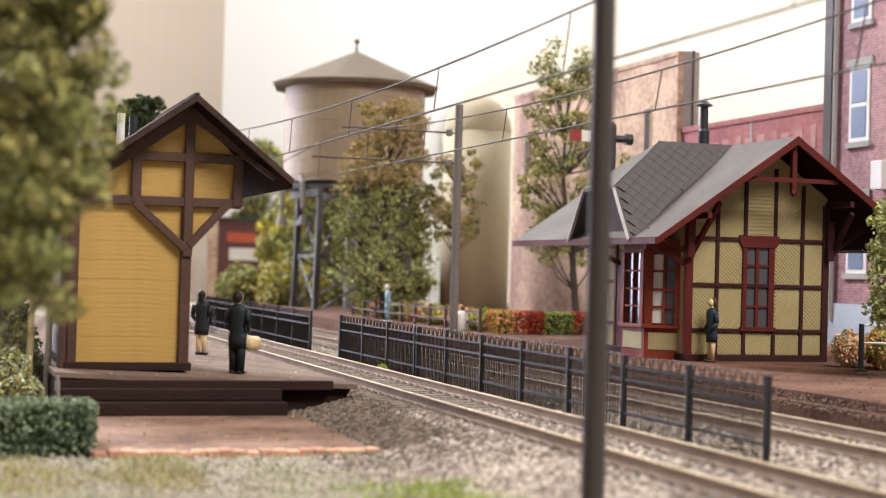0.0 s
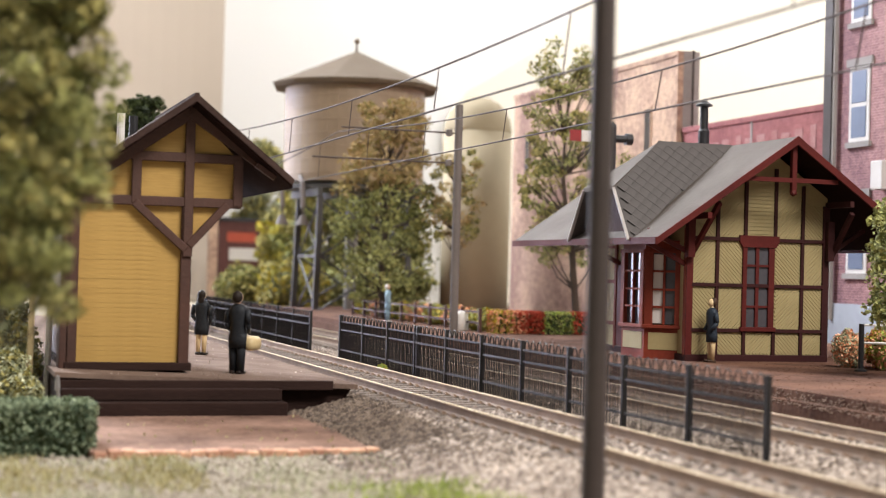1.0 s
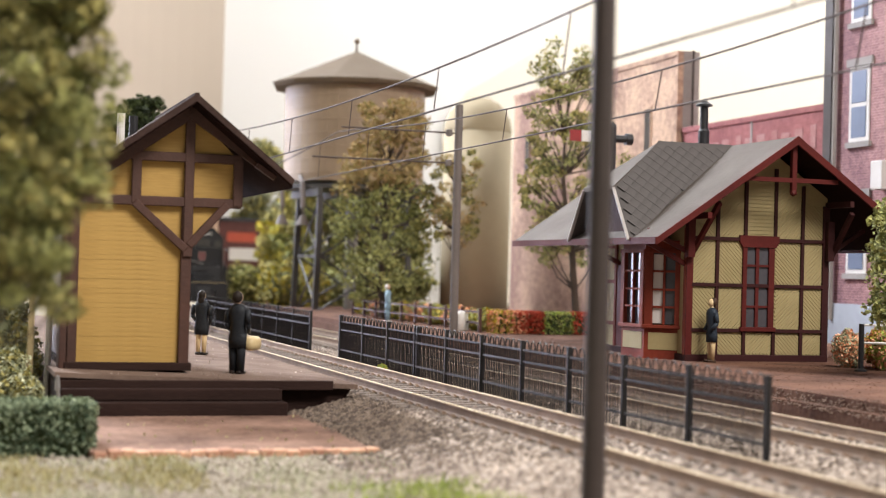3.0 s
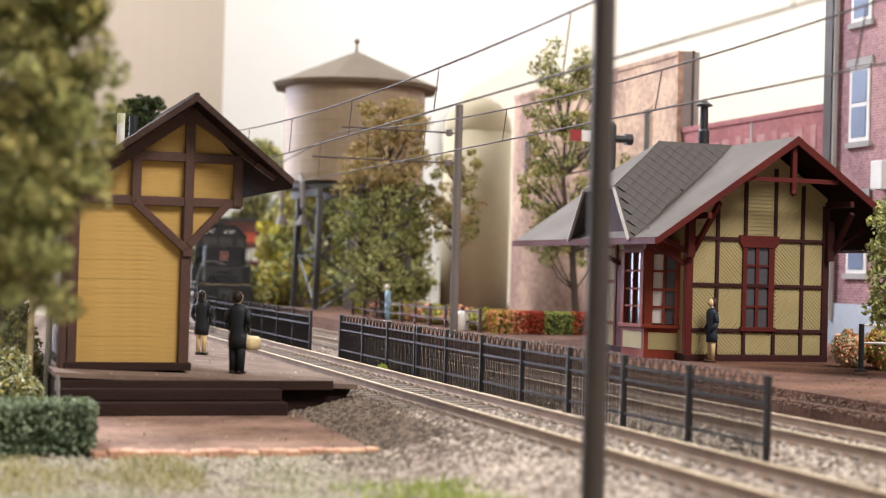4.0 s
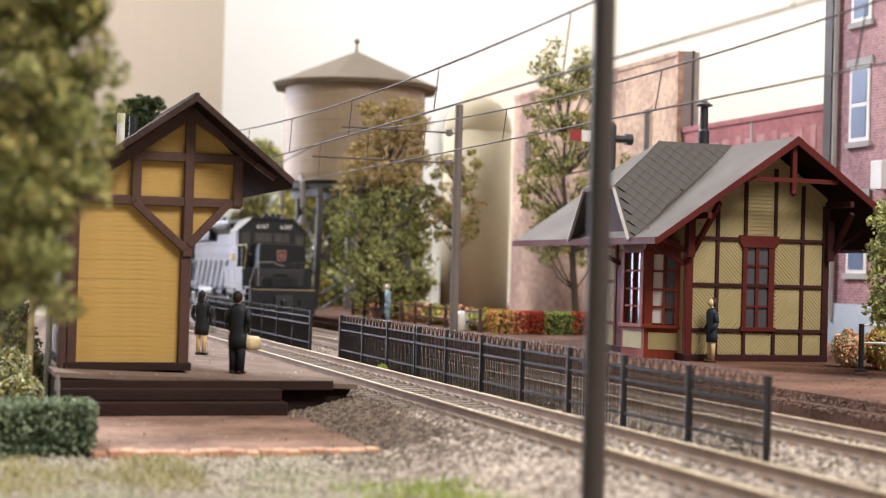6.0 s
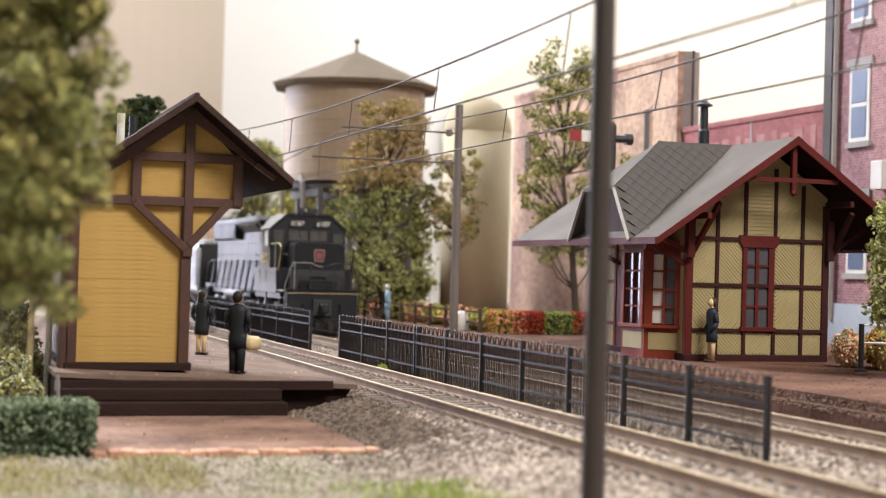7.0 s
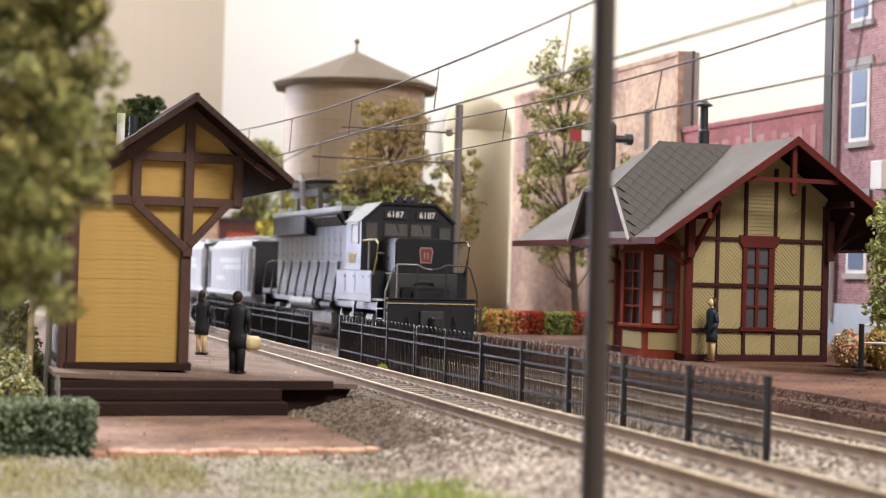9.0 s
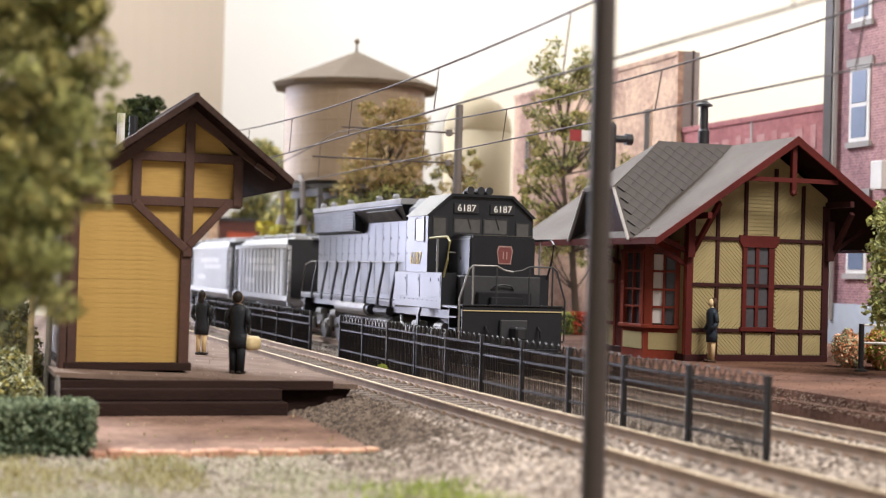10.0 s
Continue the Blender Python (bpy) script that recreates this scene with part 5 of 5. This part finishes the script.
def flat_building(name, x, y0, y1, depth, h, material, label, cap=None):
    b = thing(name, x, y0, 0.2, label, "building")
    part("wall", box(B(), 0, depth, 0, y1 - y0, 0, h), material, b)
    part("parapet", box(B(), -0.05, depth + 0.05, 0, y1 - y0, h, h + 0.22), cap or STONE, b)
    return b


a = flat_building("brick_warehouse", 17.0, 21.9, 42.2, 0.95, 12.15, BRICKPINK, "faded pink brick warehouse behind the station", BRICKPINK)
for y in (2.9, 9.5, 18.0):
    w = part("window", box(B(), -0.06, 0.02, y - 0.36, y + 0.36, 7.6, 10.15), BRICKPINK, a)
    part("pane", box(B(), -0.075, -0.061, y - 0.28, y + 0.28, 7.7, 10.0), LGLASS, w)
part("corner_strip", box(B(), -0.05, 0.22, -0.06, -0.004, 0, 12.3), BRICKPINK, a)
part("end_wall", box(B(), 0.225, 0.66, -0.05, -0.004, 0, 12.35), STONE, a, "grey rendered end wall")
part("gutter", box(B(), 0.665, 0.75, -0.08, -0.004, 0, 12.4), POLE, a, "dark vertical gutter")
part("end_trim", box(B(), 0.755, 1.02, -0.05, -0.004, 0, 12.35), STONEPALE, a)
lowb = flat_building("brick_store", 17.2, 9.9, 21.7, 3.0, 8.7, BRICKRED, "low red brick store with faded painted sign", BRICKRED)
for k in range(11):
    y = 0.9 + k * 0.95
    part("sign_bar", box(B(), -0.02, -0.004, y, y + (0.62 if k % 3 else 0.4), 7.3 + 0.1 * (k % 2), 8.2 - 0.08 * (k % 3)), FADED, lowb, "faded painted lettering")
part("joint", box(B(), -0.03, 0.0, 5.7, 5.82, 0, 8.7), STONE, lowb)
tall = flat_building("brick_building", 17.0, -9.0, 9.85, 5.0, 20.0, BRICKBASE, "tall red brick building with sash windows")
part("downpipe", rod(B(), (-0.12, 18.1, 0.9), (-0.12, 18.1, 20), 0.09, n=10), STONE, tall, "pale downpipe")
part("corner", box(B(), -0.1, 0.3, 18.4, 18.9, 0, 20), POLE, tall, "dark building edge")
part("base_course", box(B(), -0.08, -0.002, 0, 18.3, 0, 1.5), BLUEGREY, tall, "blue-grey painted base")
for y in (16.65, 13.2):
    for z in (2.6, 7.3, 11.6):
        w = part("window", box(B(), -0.05, 0.1, y - 0.62, y + 0.62, z, z + 2.7), WHITE, tall, "white framed sash window")
        part("pane", box(B(), -0.07, -0.052, y - 0.45, y + 0.45, z + 0.15, z + 1.25), SKYGLASS, w)
        part("pane", box(B(), -0.07, -0.052, y - 0.45, y + 0.45, z + 1.4, z + 2.55), SKYGLASS, w)
        part("lintel", box(B(), -0.09, 0.1, y - 0.8, y + 0.8, z + 2.71, z + 3.0), STONE, w)
        part("sill", box(B(), -0.12, 0.1, y - 0.75, y + 0.75, z - 0.2, z - 0.004), STONE, w)
# added solid that stands in for a round-topped shadow on the cream board
silo = thing("cream_silo", 17.6, 50.0, -0.3, "dull beige round-topped form behind the trees, standing in for a shadow on the backdrop", "silo")
part("shell", lathe(B(), [(2.1, 0), (2.1, 11.5)], 40), SHADOWBEIGE, silo, smooth=True)
part("dome", lathe(B(), [(2.12, 11.4), (2.12, 11.5)] + [(2.12 * math.cos(a2), 11.5 + 2.12 * math.sin(a2)) for a2 in (0.3, 0.6, 0.9, 1.2, 1.5)], 24), SHADOWBEIGE, silo, smooth=True)
red = thing("red_shed", 8.2, 86.0, -0.3, "dark red shed with white lower windows far along the track", "shed")
part("wall", box(B(), 0, 4.0, 0, 5, 0, 6.4), mat("shed_dark_red", (0.13, 0.04, 0.035), (0.09, 0.03, 0.025), 0.7), red)
part("sign", box(B(), 0.6, 3.0, -0.06, -0.004, 4.7, 5.5), mat("shed_red_sign", (0.50, 0.08, 0.04), (0.4, 0.07, 0.03), 0.6), red, "bright red sign board")
part("window", box(B(), 0.8, 3.2, -0.05, -0.004, 3.2, 4.2), WHITE, red, "white window band")
part("pilaster", box(B(), -0.9, -0.2, -0.3, 0.4, 0, 6.6), BRICKPINK, red)
part("roof", box(B(), -0.3, 4.9, -0.3, 5.3, 6.41, 6.7), BLACK, red)

part("wall_unit", box(B(), -0.5, -0.002, 14.5, 15.2, 5.5, 6.5, 0.03), WHITE, tall, "white wall-mounted box")


# ---- small things ----
def barrel(x, y, z, r, h, material, label):
    b = thing("barrel", x, y, z, label, "barrel")
    part("drum", lathe(B(), [(r * 0.92, 0), (r, 0.05), (r, h * 0.6), (r * 0.9, h * 0.85), (r * 0.5, h)], 14), material, b, smooth=True)
    part("band", lathe(B(), [(r + 0.005, h * 0.3), (r + 0.02, h * 0.31), (r + 0.02, h * 0.36), (r + 0.005, h * 0.37)], 14), material, b)


barrel(4.9, 15.6, 0.25, 0.28, 0.75, WHITE, "white drum beside the catenary mast")


def garden_fence(x, y0, n, gap, label):
    f = thing("garden_fence", x, y0, 0.2, label, "fence")
    for i in range(n):
        part("post", box(B(), -0.06, 0.06, i * gap - 0.06, i * gap + 0.06, 0, 0.95, 0.01), BROWN, f)
    for z in (0.4, 0.8):
        part("rail", box(B(), -0.03, 0.03, 0, (n - 1) * gap, z - 0.04, z + 0.04), BROWN, f)


garden_fence(5.05, 13.9, 10, 2.0, "brown post-and-rail fence before the flower beds")
pf = thing("pipe_fence", 8.0, -6.3, 0.25, "black post fence with white pipe rails beside the flowers", "fence")
for i in range(4):
    part("post", rod(B(), (i * 0.95, -i * 0.28, 0), (i * 0.95, -i * 0.28, 1.2), 0.07, n=8), BLACK, pf)
    part("post_base", lathe(B(), [(0.16, 0), (0.16, 0.04), (0.08, 0.08)], 10, i * 0.95, -i * 0.28), BLACK, pf)
for z in (0.72, 1.17):
    part("rail", tube(B(), [(i * 0.95, -i * 0.28, z) for i in range(4)], 0.035), WHITE, pf)
shrub("flower_bush", 9.1, -6.0, 0.25, 0.45, 0.5, 1.05, "orange", 23, "orange and yellow flowering bush behind the pipe fence", "bush", 2500, 0.05, second="grass")

tap = thing("standpipe", -11.9, -9.5, -0.6, "small silver standpipe beside the steps", "standpipe")
part("pipe", rod(B(), (0, 0, 0), (-0.06, 0, 0.75), 0.035, n=8), STEEL, tap)
part("head", rod(B(), (-0.06, 0, 0.62), (-0.06, 0, 0.9), 0.06, 0.04, 8), STEEL, tap)
for x, h in ((-11.93, 2.75), (-12.3, 2.7)):
    pp = thing("pale_post", x, -6.3, -0.6, "thin pale timber post beside the shelter", "post", "pale posts beside the shelter")
    part("shaft", rod(B(), (0, 0, 0), (0.03, 0, h), 0.075, 0.06, 8), WHITE if x > -12 else BAG, pp)

# ballast: loose stones beside and between the ties
rng = np.random.default_rng(77)


def stones(name, n, xr, yr, zf, size, material, label, fade=0.0):
    x, y = rng.uniform(*xr, n), rng.uniform(*yr, n)
    y = y + fade * rng.normal(0, 1, n) * (np.abs(y - yr[0]) < 2.5)
    keep = np.ones(n, bool)
    for tx in (-4.2, 0.0):
        d = np.abs(x - tx)
        keep &= ~((d > 0.62) & (d < 0.9))
    x, y = x[keep], y[keep]
    n = len(x)
    z = zf(x, y)
    s = size * rng.uniform(0.55, 1.5, (n, 1, 1))
    octa = np.array([(1, 0, 0), (-1, 0, 0), (0, 1, 0), (0, -1, 0), (0, 0, 1), (0, 0, -1)], float)
    v = octa[None] * s * rng.uniform(0.6, 1.2, (n, 6, 1))
    a = rng.uniform(0, 6.28, n)
    ca, sa = np.cos(a)[:, None], np.sin(a)[:, None]
    v = np.stack([v[..., 0] * ca - v[..., 1] * sa + v[..., 2] * 0.3, v[..., 0] * sa + v[..., 1] * ca, v[..., 2] * 0.8 + v[..., 0] * 0.3], -1)
    v += np.stack([x, y, z], -1)[:, None]
    f = np.array([(0, 2, 4), (2, 1, 4), (1, 3, 4), (3, 0, 4), (2, 0, 5), (1, 2, 5), (3, 1, 5), (0, 3, 5)])
    f = (f[None] + (np.arange(n) * 6)[:, None, None]).reshape(-1, 3)
    ob = new(name, soup(name, v.reshape(-1, 3), f, material))
    tagged(ob, label, "ballast", kind="stuff")


def bed_z(x, y):
    left, right = np.maximum(0, -6.0 - x), np.maximum(0, x - 1.8)
    return -0.29 - 0.6 * np.minimum(0.6, left + right) + rng.uniform(-0.03, 0.03, len(x))


stones("ballast", 34000, (-6.7, 2.2), (-30, 14), bed_z, 0.05, BALLAST, "loose grey-brown ballast stones round the tracks")
# this zone's darker stones paint in the shelter's shadow on the ballast
stones("loose_gravel", 17000, (-8.2, -5.55), (-17.5, -8.6), lambda x, y: -0.60 + 0.33 * np.clip((x + 7.4) / 1.4, 0, 1) + rng.uniform(-0.03, 0.03, len(x)), 0.06, SHADEDGRAVEL, "loose gravel beside the platform, coloured dark brown for the shelter's shadow", 0.8)
stones("ballast_slope", 17000, (-8.2, -5.55), (-26, -15.5), lambda x, y: -0.60 + 0.33 * np.clip((x + 7.4) / 1.4, 0, 1) + rng.uniform(-0.03, 0.03, len(x)), 0.055, BALLAST, "pale loose ballast stones sloping down from the track")
stones("path_gravel", 14000, (-13.8, -6.4), (-25, -15.0), lambda x, y: -0.60 + rng.uniform(-0.04, 0.03, len(x)), 0.04, mat("pale_gravel", (0.50, 0.44, 0.37), (0.30, 0.26, 0.21), 0.9, grain=8, island=0.9), "pale fine gravel before the paved apron")


stones("ballast_between", 24000, (-5.9, 2.3), (-33, -11.5), lambda x, y: bed_z(x, y) + 0.06, 0.048, BALLAST, "grey-brown ballast stones packed between the rails")
# ballast in the shelter's shadow, its shade put into the stone colour
stones("gravel_between", 12000, (-5.9, 2.3), (-12, 2), lambda x, y: bed_z(x, y) + 0.05, 0.048, SHADEDGRAVEL, "gravel packed between the ties, coloured dark brown for the cast shadow")
stones("platform_rubble", 5000, (2.15, 2.75), (-32, 6), lambda x, y: 0.02 + 0.22 * np.clip((x - 2.25) / 0.35, 0, 1) + rng.uniform(-0.05, 0.03, len(x)), 0.026, PLATFORM, "crumbled red-brown edge of the platform")
stones("platform_grit", 2600, (2.8, 11.5), (-20, 10), lambda x, y: 0.25 + 0 * x, 0.022, REDPLAT, "fine red-brown grit on the platform")


def grass(name, n, xr, yr, h, kind, label, dense=None):
    x, y = rng.uniform(*xr, n), rng.uniform(*yr, n)
    if dense:
        keep = np.array([noise.noise((a * dense, b * dense, 3.1)) for a, b in zip(x, y)]) > rng.uniform(-0.25, 0.35, n)
        x, y = x[keep], y[keep]
    n = len(x)
    b = np.stack([x, y, np.full(n, -0.66)], -1)
    a = rng.uniform(0, 6.28, n)
    w = np.stack([np.cos(a), np.sin(a), np.zeros(n)], -1) * 0.018
    tip = b + np.stack([rng.normal(0, 0.07, n), rng.normal(0, 0.07, n), h * rng.uniform(0.5, 1.4, n) + 0.04], -1)
    v = np.stack([b - w, b + w, tip], 1).reshape(-1, 3)
    ob = new(name, soup(name, v, np.arange(n * 3).reshape(-1, 3), LEAFS[kind]))
    tagged(ob, label, "grass", kind="stuff")


grass("grass", 16000, (-14.5, -6.0), (-25, -15.2), 0.12, "pale", "short dry straw-coloured grass before the apron", 0.9)
grass("grass", 9000, (-14.2, -10.5), (-19, -15.1), 0.12, "straw", "short yellow-green grass before the hedge", 0.7)
grass("grass_tuft", 6000, (-9.0, -6.9), (-21.5, -19.0), 0.20, "grass", "bright green grass tuft beside the ballast", 0.6)

# spouts and pipes on the tower's near side
sp = thing("tower_spout", 3.6, 39.6, 4.3, "grey water spout pipes below the tank", "spout")
for x in (-0.5, 0.6):
    part("pipe", tube(B(), [(x, 0.6, 3.0), (x, 0, 2.6), (x, -0.2, 1.4), (x, -0.2, 0.7)], 0.14, 8), GREYPOLE, sp)
    part("bell", lathe(B(), [(0.36, 0.4), (0.32, 0.5), (0.16, 0.9)], 12, x, -0.2), GREYPOLE, sp)


# leaf litter and crumbs on the paving and platforms
def litter(name, n, xr, yr, z, size, material, label):
    c = np.stack([rng.uniform(*xr, n), rng.uniform(*yr, n), np.zeros(n)], -1)
    c[:, 2] = z(c[:, 0])
    ob = new(name, leaf_mesh(name, c, size, material, rng))
    tagged(ob, label, "leaf litter", kind="stuff")


litter("leaf_litter", 55, (-11.7, -7.2), (-14.9, -9.6), lambda x: -0.485 + 0 * x, 0.03, LEAFS["straw"], "scattered yellow leaf crumbs on the paved apron")
litter("leaf_litter", 260, (-11.8, -5.9), (-8.5, 8.0), lambda x: 0.31 - 0.0371 * (x + 11.95), 0.025, BALLAST, "scattered grit on the platform")

# brick edging along the front of the paved apron, and a second run half hidden in the earth
BRICKEDGE = mat("edge_brick", (0.66, 0.39, 0.25), (0.40, 0.20, 0.13), 0.8, grain=7, bump=0.3, random_ob=0.6)
eb = finish(box(B(), -0.105, 0.105, -0.16, 0.16, -0.13, 0.10, 0.018), "brick", BRICKEDGE)
for i in range(21):
    part("brick", eb, BRICKEDGE, ap, at=(-11.72 + i * 0.222, -15.1 + random.uniform(-0.035, 0.035), -0.575 + random.uniform(-0.03, 0.015)), turn=(random.uniform(-3, 3), random.uniform(-3, 3), random.uniform(-4, 4)))


# ---- what moves ----
SPEED = 6.80


def motions():
    for ob, back in train:
        walk(ob, [(t, W(0, SPEED * (10 - t) + back, 0)) for t in (0.0, 2.0, 4.0, 6.0, 8.0, 10.0)])
    for ob, y, r in WHEELS:
        turns = SPEED * 10 / r
        n = int(turns / 1.2) + 1
        walk(ob, [(round(10.0 * i / n, 4), W(0, y, r, math.degrees(turns * i / n), 0, 0)) for i in range(n + 1)])


motions()
